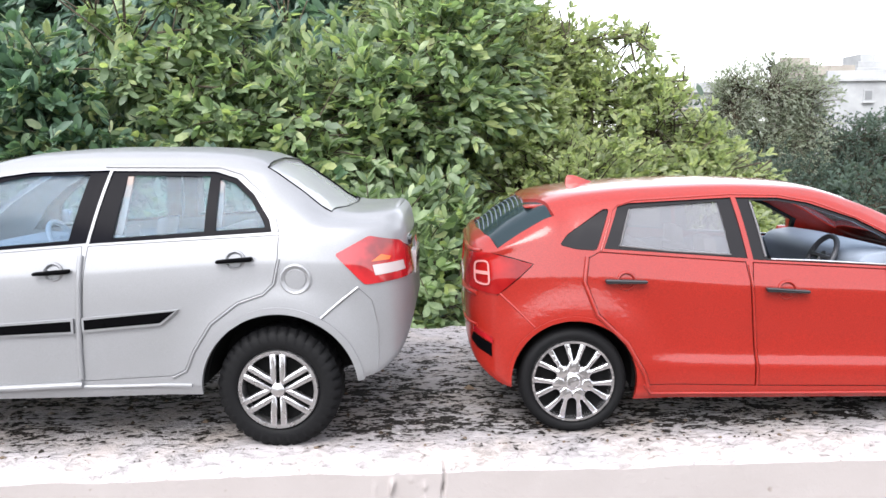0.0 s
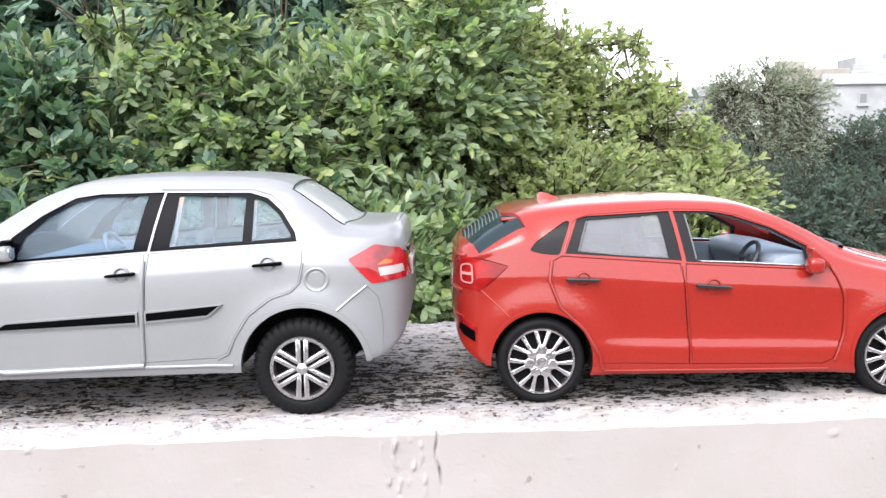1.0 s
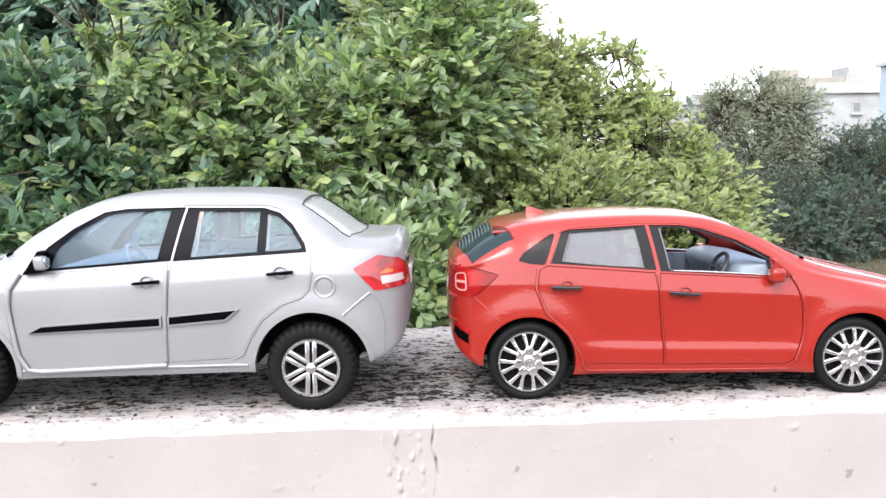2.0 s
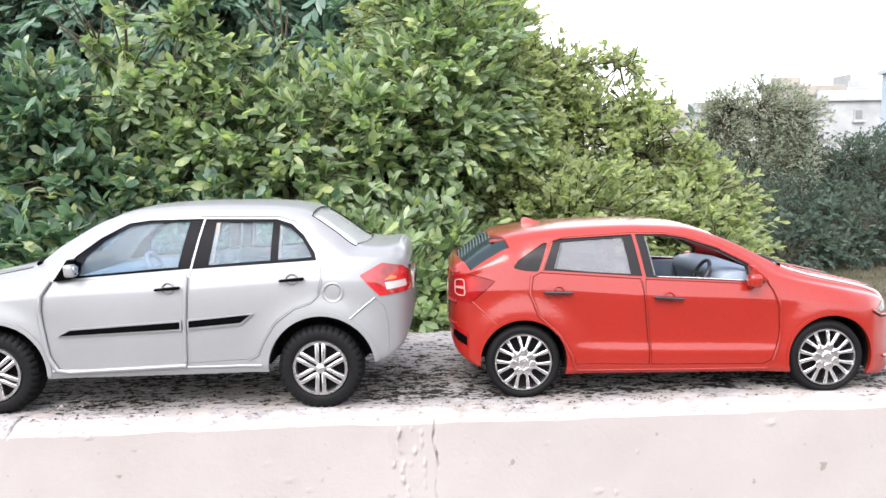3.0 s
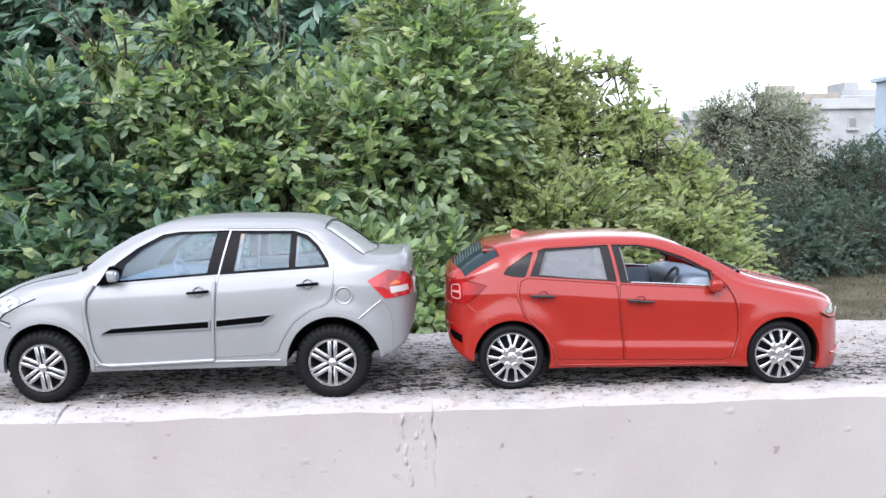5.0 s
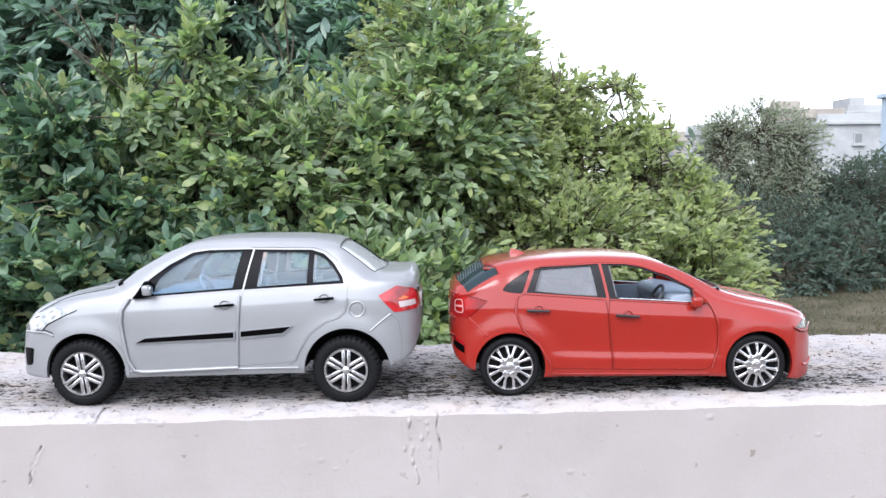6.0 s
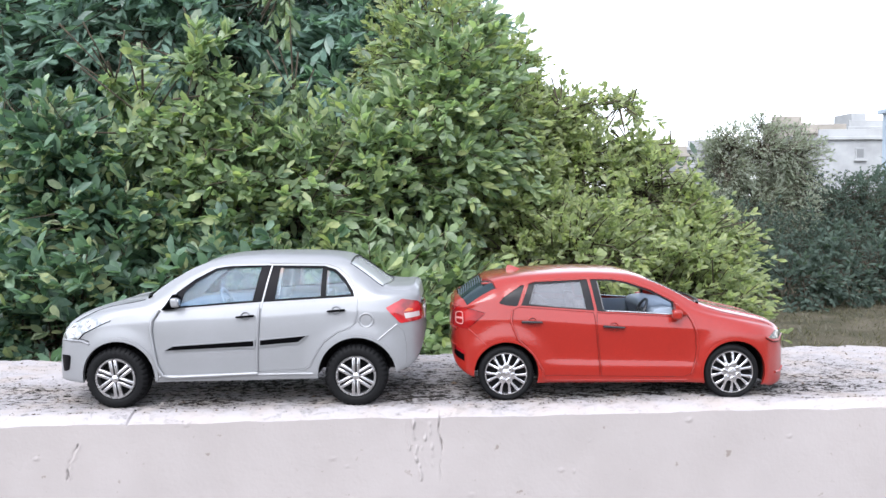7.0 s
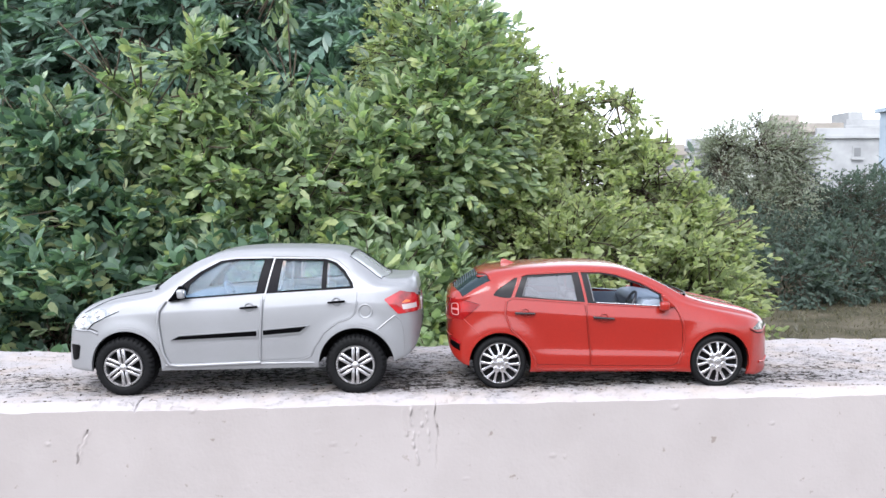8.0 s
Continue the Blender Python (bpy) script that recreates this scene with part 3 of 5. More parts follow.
plant("shrub", "leafy olive-green shrub with oval leaves in a dense thicket",
      [(-2.09, 3.5, 0.14, 0.35, 0.35, 0.42), (-1.66, 3.4, 0.11, 0.34, 0.32, 0.36), (-1.36, 3.3, -0.04, 0.3, 0.32, 0.32), (-1.34, 3.05, -0.54, 0.62, 0.42, 0.5), (-0.82, 3.15, -0.42, 0.5, 0.38, 0.5), (-2.04, 3.2, -0.47, 0.5, 0.4, 0.5)], (-1.44, 3.5), 2000, 19, 0.08, leaf_green, 11, single=250, length=0.42, droop=0.55,
      boughs=[bough((-1.79, 3.3, 0.38), (-1.29, 3.15, 0.3), 0.12, 0.06, 4, 0.06)])

plant("shrub", "leafy green shrub with yellowish oval leaves in a dense thicket",
      [(-0.24, 3.2, -0.57, 0.66, 0.42, 0.5), (-0.54, 3.4, 0.07, 0.42, 0.34, 0.36), (-0.12, 3.55, 0.21, 0.4, 0.36, 0.4), (0.16, 3.65, 0.51, 0.3, 0.34, 0.44), (-0.89, 3.35, 0.03, 0.26, 0.28, 0.24)], (-0.34, 3.8), 2300, 19, 0.068, leaf_fresh, 23, single=250, length=0.38, droop=0.5,
      boughs=[bough((-0.84, 3.3, 0.18), (-1.26, 3.15, 0.6), 0.14, 0.06, 5), bough((-0.76, 3.3, 0.33), (-1.02, 3.15, 0.74), 0.1, 0.04, 4, 0.08), bough((-0.74, 3.35, 0.33), (-0.66, 3.25, 0.68), 0.12, 0.06, 4), bough((-0.54, 3.4, 0.49), (-0.54, 3.3, 1.13), 0.07, 0.04, 7)])

plant("shrub", "leafy pale green shrub with arching twigs at the thicket's end",
      [(0.1, 4.0, 0.8, 0.34, 0.25, 0.42), (0.38, 4.05, 0.64, 0.3, 0.25, 0.34), (0.66, 4.1, 0.42, 0.27, 0.26, 0.3), (0.94, 4.05, 0.24, 0.28, 0.26, 0.28), (0.46, 3.72, 0.34, 0.2, 0.2, 0.32), (0.5, 3.7, -0.02, 0.26, 0.22, 0.3), (1.22, 4, 0.08, 0.27, 0.26, 0.26), (1.45, 4, -0.06, 0.22, 0.26, 0.26), (1.56, 4, -0.28, 0.26, 0.3, 0.3), (0.71, 3.65, -0.36, 0.55, 0.4, 0.52), (1.31, 3.8, -0.51, 0.5, 0.4, 0.45), (1.71, 4, -0.48, 0.16, 0.25, 0.2)], (0.95, 4.1), 6400, 14, 0.044, leaf_pale_backlit, 37, single=200, length=0.24, droop=0.5,
      boughs=[bough((0.8, 4, 0.56), (1.27, 3.95, 0.57), 0.06, 0.03, 7, 0.02), bough((1.1, 4, 0.34), (1.5, 3.95, 0.3), 0.07, 0.03, 5, 0.03), bough((1.46, 3.9, -0.1), (1.84, 3.8, -0.2), 0.08, 0.04, 4, 0.05)])

plant("tree", "dark green broad-leaved tree standing behind the shrubs",
      [(-1.66, 5.8, 1.12, 1.4, 0.9, 1.2), (-0.07, 5.9, 0.82, 0.76, 0.8, 0.95), (-0.77, 6.3, 2.3, 1.35, 1, 1.2), (-2.57, 6.4, 2.12, 1.5, 1, 1.3), (-0.46, 5.3, 0.53, 0.7, 0.5, 0.8), (-3.36, 5.8, 0.72, 1.4, 1, 1.4), (-0.96, 5.6, -0.16, 1.6, 0.7, 1)], (-1.17, 6.2), 4200, 18, 0.15, leaf_dark, 5, length=0.5, spread=0.5, droop=0.6, category="tree", lift=-0.55, width=0.55)
plant("tree", "dark tall tree closing the view behind the thicket",
      [(-3.43, 7.7, 1.08, 2, 0.8, 1.8), (-1.04, 7.8, 0.79, 1.4, 0.8, 1.6), (-2.14, 7.9, 2.69, 1.9, 0.8, 1.2), (-4.98, 7.7, 0.98, 1.1, 0.8, 1.9)], (-2.04, 8), 2500, 15, 0.15, leaf_dark, 53, length=0.6, spread=0.6, droop=0.5, category="tree", lift=-0.1)

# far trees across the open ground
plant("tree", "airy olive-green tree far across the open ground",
      [(5.18, 11.3, 0.77, 0.5, 0.6, 0.45), (4.73, 11.3, 0.82, 0.34, 0.5, 0.36), (5.63, 11.3, 0.72, 0.36, 0.5, 0.36), (4.58, 11.2, 0.51, 0.36, 0.5, 0.42), (5.63, 11.4, 0.37, 0.42, 0.6, 0.5), (5.18, 11.2, -0.04, 0.75, 0.5, 0.45)], (5.23, 11.4), 2500, 14, 0.042, leaf_far_hazed, 71, length=0.4, shell=0.75, category="tree",
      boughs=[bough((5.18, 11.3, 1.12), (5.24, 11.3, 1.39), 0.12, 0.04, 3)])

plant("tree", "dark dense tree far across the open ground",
      [(6.2, 11.9, 0.02, 0.48, 0.6, 0.46), (6.8, 11.9, -0.02, 0.45, 0.6, 0.48), (6.97, 11.6, -0.28, 0.45, 0.6, 0.6), (7.87, 12, -0.12, 0.9, 0.8, 0.75), (6.37, 11.6, -0.73, 0.6, 0.6, 0.5), (5.58, 10.6, -0.7, 0.9, 0.5, 0.55), (4.39, 10.4, -0.6, 0.85, 0.5, 0.6), (3.48, 10.6, -0.55, 0.6, 0.5, 0.6)], (6.87, 12), 4200, 14, 0.045, leaf_shade_haze, 83, length=0.4, category="tree")
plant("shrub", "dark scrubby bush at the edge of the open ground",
      [(4.35, 8.7, -0.89, 0.8, 0.45, 0.36), (3.35, 8.8, -0.84, 0.8, 0.45, 0.42), (5.45, 9, -0.79, 0.8, 0.45, 0.46), (2.35, 9.4, -0.78, 0.7, 0.45, 0.46), (7.09, 9.8, -0.67, 0.8, 0.5, 0.55)], (4.75, 9.4), 1300, 13, 0.08, leaf_shade_haze, 91, length=0.35)

# a long dark wood closing the view behind
rng = np.random.default_rng(3)
n_wood = 9000
wx = rng.uniform(-14, 26, n_wood)
wy = rng.uniform(17, 20, n_wood)
wz = GROUND + rng.random(n_wood) * (1.5 + 0.5 * np.sin(wx * 1.1) + 0.4 * np.sin(wx * 2.7 + 1))
wood = leaf_frames(rng, np.stack([wx, wy, wz], 1), rng.normal(0, 1, (n_wood, 3)), rng.uniform(0.2, 0.42, n_wood), 0.8)
tagged(part("far_wood", leaves_mesh(wood, True), leaf_shade_haze), "long belt of dark scrub behind the open ground", "woodland", kind="stuff")

# dry grass on the open ground
n_grass = 14000
gxs, gys = rng.uniform(1.5, 9.5, n_grass), rng.uniform(4.5, 9.4, n_grass)
blades_v, blades_f = [], []
for k, (x, y) in enumerate(zip(gxs, gys)):
    z = ground_height(x, y) - 0.01
    h, a, lean = rng.uniform(0.02, 0.07), rng.uniform(0, math.pi), rng.normal(0, 0.04, 2)
    c, s = math.cos(a) * 0.006, math.sin(a) * 0.006
    blades_v += [(x - c, y - s, z), (x + c, y + s, z), (x + lean[0], y + lean[1], z + h)]
    blades_f.append((3 * k, 3 * k + 1, 3 * k + 2))
tagged(part("dry_grass", from_arrays(blades_v, blades_f), grass_mat), "dry straw-coloured grass on the open ground", "grass", kind="stuff")


# ---- far houses ----
def house(label, x0, x1, y0, depth, z1, mat, windows, tower=None):
    thing = tagged(new("house"), label, "house")
    walls = box_bm(x0, x1, y0, y0 + depth, GROUND - 0.2, z1)
    part("wall", walls, mat, thing)
    part("roof", box_bm(x0 - 0.15, x1 + 0.15, y0 - 0.15, y0 + depth + 0.15, z1, z1 + 0.18, 0.03), mat, thing)
    part("parapet", box_bm(x0, x1, y0, y0 + 0.15, z1 + 0.18, z1 + 0.55, 0.02), mat, thing)
    for wx0, wz0, w, h in windows:
        win = part("window", box_bm(wx0, wx0 + w, y0 - 0.05, y0 + 0.02, wz0, wz0 + h, 0.01), mat, thing)
        part("pane", box_bm(wx0 + 0.08, wx0 + w - 0.08, y0 - 0.07, y0 - 0.045, wz0 + 0.08, wz0 + h - 0.08), hazed_pane, win)
        part("sill", box_bm(wx0 - 0.08, wx0 + w + 0.08, y0 - 0.16, y0 - 0.05, wz0 - 0.1, wz0, 0.02), mat, win)
    if tower:
        tx, tw, th = tower
        part("stair_head", box_bm(tx, tx + tw, y0 + 1, y0 + 3, z1 + 0.18, z1 + 0.18 + th, 0.03), mat, thing)
    return thing


house("far white rendered house with a flat roof", 21.07, 29.07, 40, 1.2, 2.93, render_white, [(22.97, 1.93, 0.5, 0.6), (24.57, 1.83, 0.6, 0.6)], None)
house("far white upper house with a stair head", 26.0, 30.01, 46, 1.2, 3.96, render_white, [(26.5, 2.96, 0.5, 0.8), (27.71, 2.96, 0.5, 0.8)], (26.7, 0.9, 0.9))
house("far tan rendered house with a flat roof", 20.73, 24.73, 44, 1.2, 3.57, render_tan, [(21.53, 2.52, 0.6, 0.7)], None)
house("far tan house half hidden behind the olive tree", 19.55, 21.15, 42, 1.2, 3.82, render_tan, [(20.05, 2.57, 0.7, 0.8)], None)
house("far pale house low beside the olive tree", 14.95, 17.45, 42, 1.2, 2.57, render_white, [(15.75, 1.47, 0.6, 0.6)], None)
house("blue-grey rendered house wall", 18.95, 24.18, 30, 1.0, 3.3, render_blue, [(21.18, 1.9, 0.9, 1.0)], None)
house("far low house with reddish tan walls", 12.77, 14.17, 40, 1.2, 2.13, render_tan, [(13.17, 1.13, 0.5, 0.6)], None)


# paints and plastics of the toys
def paint(name, base, metal, rough, flake, gloss, spec, peel):
    m = material(name, base, rough, metal, spec, gloss)
    m.node_tree.nodes["Principled BSDF"].inputs["Coat Roughness"].default_value = 0.04
    m.node_tree.nodes["Principled BSDF"].inputs["Coat IOR"].default_value = 1.45
    shade = ramp(m, noise_of(m, 5200, 2), [(0.3, tuple(v * (1 - flake) for v in base)), (0.7, tuple(min(1, v * (1 + flake)) for v in base))])
    smear = ramp(m, noise_of(m, 60, 4), [(0.3, (0.95, 0.95, 0.94)), (0.7, (1, 1, 1))])
    base_of(m, mix(m, 1.0, shade, smear, "MULTIPLY"))
    rough_of(m, noise_of(m, 90, 4), rough - 0.06, rough + 0.1)
    bump(m, noise_of(m, 1000, 4), peel, 0.0003)
    wire(m, m.node_tree.nodes["Principled BSDF"].inputs["Normal"].links[0].from_socket, m.node_tree.nodes["Principled BSDF"].inputs["Coat Normal"])
    return m


silver = paint("silver_paint", (0.24, 0.242, 0.254), 0.34, 0.4, 0.05, 0.45, 0.4, 0.02)
red = paint("red_paint", (0.228, 0.0135, 0.0085), 0.0, 0.3, 0.2, 1.0, 0.15, 0.14)
chrome = material("chrome_plating", (0.62, 0.61, 0.63), 0.14, 0.95)
rough_of(chrome, noise_of(chrome, 700, 3), 0.08, 0.2)
bump(chrome, noise_of(chrome, 600, 2), 0.5, 0.0006)
satin_chrome = material("satin_chrome_plating", (0.5, 0.49, 0.5), 0.3, 0.95)
rough_of(satin_chrome, noise_of(satin_chrome, 900, 3), 0.2, 0.4)
bump(satin_chrome, noise_of(satin_chrome, 500, 3), 0.3, 0.0006)
rubber = material("tyre_rubber", (0.006, 0.006, 0.0066), 0.62, spec=0.12)
rough_of(rubber, noise_of(rubber, 300, 4), 0.5, 0.78)
bump(rubber, noise_of(rubber, 2500, 3), 0.2, 0.0002)
black = material("black_plastic", (0.0018, 0.0018, 0.0022), 0.3, spec=0.03)
rough_of(black, noise_of(black, 400, 3), 0.22, 0.38)
gloss_black = material("gloss_black_plastic", (0.01, 0.01, 0.012), 0.1, coat=0.4)
frame_black = material("satin_black_plastic", (0.002, 0.002, 0.004), 0.16, spec=0.04)
rough_of(frame_black, noise_of(frame_black, 300, 3), 0.1, 0.2)
frame_grey = material("dark_grey_window_plastic", (0.0075, 0.0065, 0.0075), 0.2, spec=0.22)
rough_of(frame_grey, noise_of(frame_grey, 300, 3), 0.12, 0.28)
dark_grey = material("dark_grey_plastic", (0.05, 0.052, 0.06), 0.45)
rough_of(dark_grey, noise_of(dark_grey, 500, 3), 0.38, 0.55)
heater_grey = material("printed_heater_lines", (0.1, 0.125, 0.15), 0.5)
chassis_mat = material("matt_black_chassis", (0.005, 0.005, 0.005), 0.7, spec=0.1)
bump(chassis_mat, noise_of(chassis_mat, 900, 3), 0.2, 0.0002)
tub_grey = material("pale_grey_plastic", (0.22, 0.255, 0.31), 0.5)
rough_of(tub_grey, noise_of(tub_grey, 300, 3), 0.42, 0.6)
seat_beige = material("beige_plastic", (0.5, 0.45, 0.42), 0.55)
bump(seat_beige, noise_of(seat_beige, 900, 3), 0.15, 0.0002)
trim_beige = material("dull_beige_plastic", (0.25, 0.19, 0.165), 0.6)
pale_rubber = material("pale_grey_rubber", (0.1, 0.095, 0.1), 0.5)
lamp_red = material("red_lens", (0.55, 0.01, 0.012), 0.12, coat=0.8)
base_of(lamp_red, ramp(lamp_red, noise_of(lamp_red, 160, 3), [(0.38, (0.16, 0.004, 0.008)), (0.6, (0.36, 0.012, 0.016))]))
lens_clear = material("clear_lens", (0.3, 0.31, 0.33), 0.08, 0.3, coat=1.0)
base_of(lens_clear, ramp(lens_clear, noise_of(lens_clear, 420, 3), [(0.35, (0.14, 0.15, 0.16)), (0.6, (0.42, 0.43, 0.45))]))
lens_smoke = material("smoked_lens", (0.1, 0.1, 0.11), 0.12, 0.2, coat=0.5)
base_of(lens_smoke, ramp(lens_smoke, noise_of(lens_smoke, 500, 3), [(0.4, (0.03, 0.027, 0.025)), (0.62, (0.26, 0.24, 0.21))]))
lamp_white = material("white_lens", (0.4, 0.35, 0.35), 0.15, coat=0.5)
lamp_orange = material("orange_lens", (0.62, 0.12, 0.03), 0.15, coat=0.5)


def clear_plastic(name, tint, milk, milk_colour):
    """Thin clear window plastic, a little hazy."""
    m = material(name, tint, 0.05)
    nt = m.node_tree
    clear = node(m, "ShaderNodeBsdfTransparent")
    clear.inputs["Color"].default_value = (*tint, 1)
    gloss = node(m, "ShaderNodeBsdfGlossy", Roughness=0.06)
    haze = node(m, "ShaderNodeBsdfDiffuse")
    haze.inputs["Color"].default_value = (*milk_colour, 1)
    rim = node(m, "ShaderNodeLayerWeight", Blend=0.5)
    sheen = add(m, add(m, add(m, rim.outputs["Facing"], 4.0, "POWER"), 0.7, "MULTIPLY"), 0.011)
    a, b = node(m, "ShaderNodeMixShader", Fac=milk), node(m, "ShaderNodeMixShader")
    wire(m, clear.outputs[0], a.inputs[1])
    wire(m, haze.outputs[0], a.inputs[2])
    wire(m, sheen, b.inputs[0])
    wire(m, a.outputs[0], b.inputs[1])
    wire(m, gloss.outputs[0], b.inputs[2])
    wire(m, b.outputs[0], nt.nodes["Material Output"].inputs["Surface"])
    return m


clear_glass = clear_plastic("clear_window_plastic", (0.76, 0.86, 0.94), 0.05, (0.5, 0.62, 0.72))
hazy_screen = clear_plastic("hazy_screen_plastic", (0.7, 0.76, 0.82), 0.1, (0.42, 0.47, 0.53))
frosted_glass = clear_plastic("frosted_window_plastic", (0.7, 0.72, 0.75), 0.6, (0.5, 0.51, 0.53))
milky_glass = clear_plastic("milky_window_plastic", (0.66, 0.68, 0.72), 0.34, (0.3, 0.3, 0.32))
smoke_glass = clear_plastic("smoked_window_plastic", (0.14, 0.18, 0.2), 0.5, (0.035, 0.055, 0.065))
lamp_dark_red = material("dark_red_lens", (0.3, 0.008, 0.012), 0.2, spec=0.15, coat=0.35)
base_of(lamp_dark_red, ramp(lamp_dark_red, noise_of(lamp_dark_red, 120, 3), [(0.35, (0.15, 0.003, 0.004)), (0.65, (0.27, 0.008, 0.007))]))
lamp_pink = material("pink_lens", (0.45, 0.19, 0.18), 0.15, coat=0.5)


def half_prism(polys, side, inner=6.0, outer=60.0):
    return prism(polys, inner, outer) if side > 0 else prism(polys, -outer, -inner)


def double_spoke_wheel(thing, x, z, side, r_tyre, r_rim, y_face, turn):
    """Knobbly tyre with a chrome rim of six double spokes."""
    wheel = new("wheel")
    wheel.parent = thing
    wheel.matrix_basis = pose(x * 0.001, side * y_face * 0.001, z * 0.001, 0, turn, 0 if side < 0 else 180)
    # locally the outside faces -y
    r = r_tyre
    prof = [(r_rim, 0.6), (r_rim + 0.35, 0.05), (r_rim + 1.2, -0.25), (r - 1.4, -0.1), (r - 0.5, 0.7), (r, 1.7), (r, 2.4), (r, 6.2), (r, 7.0), (r - 0.5, 8.0), (r - 1.4, 8.8), (r_rim, 8.6)]

    def lug(i, j):
        if j in (4, 5, 8, 9):
            return -0.55 if i % 4 == 0 else 0.0
        if j in (6, 7):
            return -0.35 if i % 4 == 2 else 0.0
        return 0.0
    part("tyre", finish(lathe(prof, 144, lug), 40), rubber, wheel)
    ring = lathe([(r_rim + 0.05, 0.3), (r_rim - 0.02, -0.12), (r_rim - 0.12, -0.26), (r_rim - 0.8, -0.24), (r_rim - 0.95, 0.0), (r_rim - 0.95, 3.5), (r_rim, 3.5)], 72)
    rim = part("rim", finish(ring, 40), satin_chrome, wheel, "satin chrome rim")
    back = lathe([(r_rim - 0.9, 2.6), (0.1, 2.4), (0.1, 3.2), (r_rim - 0.9, 3.4)], 48)
    part("wheel_back", finish(back), chassis_mat, wheel)
    bar = [(0.3, 1.0), (1.2, 1.2), (1.5, 3.0), (1.6, r_rim - 0.75), (0.36, r_rim - 0.6)]
    for k in range(6):
        for mirror in (1, -1):
            pts = [(mirror * a, b) for a, b in bar]
            bm = slab(pts, -0.35, 1.2, 0.4)
            bmesh.ops.rotate(bm, verts=bm.verts, cent=(0, 0, 0), matrix=Matrix.Rotation(radians(60 * k), 3, "Y"))
            part("spoke", finish(bm, 120), satin_chrome, rim)
    hub = lathe([(0.02, -0.75), (1.05, -0.7), (1.35, -0.45), (1.45, 0.4), (1.45, 1.5), (0.02, 1.5)], 32)
    part("hub_cap", finish(hub, 40), satin_chrome, rim)


def forked_spoke_wheel(thing, x, z, side, r_tyre, r_rim, y_face, turn):
    """Low-profile tyre with a chrome rim of seven forked spokes."""
    wheel = new("wheel")
    wheel.parent = thing
    wheel.matrix_basis = pose(x * 0.001, side * y_face * 0.001, z * 0.001, 0, turn, 0 if side < 0 else 180)
    r = r_tyre
    prof = [(r_rim, 0.5), (r_rim + 0.3, 0.0), (r_rim + 0.9, -0.3), (r - 1.0, -0.25), (r - 0.35, 0.3), (r - 0.05, 1.2), (r, 2.2), (r, 6.0), (r - 0.3, 7.4), (r - 1.0, 8.0), (r_rim, 7.8)]
    part("tyre", finish(lathe(prof, 96), 50), rubber, wheel)
    ring = lathe([(r_rim + 0.05, 0.3), (r_rim - 0.02, -0.12), (r_rim - 0.1, -0.24), (r_rim - 0.55, -0.2), (r_rim - 0.65, 0.0), (r_rim - 0.65, 3.2), (r_rim, 3.2)], 72)
    rim = part("rim", finish(ring, 40), chrome, wheel, "chrome rim")
    back = lathe([(r_rim - 0.6, 2.3), (0.1, 2.1), (0.1, 3.0), (r_rim - 0.6, 3.1)], 48)
    part("wheel_back", finish(back), chassis_mat, wheel)
    axis_way = radians(180 / 7)

    def beside(d, off):
        """A point d along the middle of the slot beside a spoke, off to its side."""
        return (math.sin(axis_way) * d - math.cos(axis_way) * off, math.cos(axis_way) * d + math.sin(axis_way) * off)
    half_web = [beside(2.0, 0.0), beside(3.5, 0.02), beside(3.6, 0.5), beside(4.1, 0.88), beside(5.6, 1.05), beside(r_rim - 1.0, 1.2), beside(r_rim - 0.45, 1.2), (1.2, r_rim - 0.5), (1.0, r_rim - 1.0), (0.2, 4.3)]
    for k in range(7):
        pts = half_web + [(-a, b) for a, b in half_web[::-1]]
        bm = slab(pts, -0.35, 1.0, 0.26)
        for v in bm.verts:
            # the webs dish inwards and stand up along their edges
            r_here = math.hypot(v.co.x, v.co.z)
            v.co.y += 0.45 * (r_here / r_rim) ** 2 + 0.25 * max(0.0, 1 - abs(v.co.x) / 0.5)
        bmesh.ops.rotate(bm, verts=bm.verts, cent=(0, 0, 0), matrix=Matrix.Rotation(radians(360 / 7 * k), 3, "Y"))
        part("spoke", finish(bm, 60), chrome, rim)
    hub = lathe([(0.02, -0.6), (1.2, -0.55), (1.45, -0.3), (1.6, -0.28), (2.2, -0.12), (2.4, 0.3), (2.4, 1.5), (0.02, 1.5)], 36)
    part("hub_cap", finish(hub, 40), chrome, rim)


def seat(thing, x, y, z, w, h, mat):
    """A moulded seat: cushion, leaning backrest and head restraint."""
    bm = box_bm(x - 1, x + 11, y - w / 2, y + w / 2, z, z + 4.5, 1.2)
    back = box_bm(x - 4, x, y - w / 2, y + w / 2, z + 2, z + h, 1.2)
    head = box_bm(x - 4.2, x - 1.2, y - w / 4, y + w / 4, z + h + 0.6, z + h + 5, 1.0)
    for b in (back, head):
        for v in b.verts:
            v.co.x -= (v.co.z - z) * 0.16
    meshes = []
    for b in (bm, back, head):
        me = bpy.data.meshes.new("m")
        b.to_mesh(me)
        b.free()
        meshes.append(me)
    return part("seat", finish(joined(*meshes), 40), mat, thing)


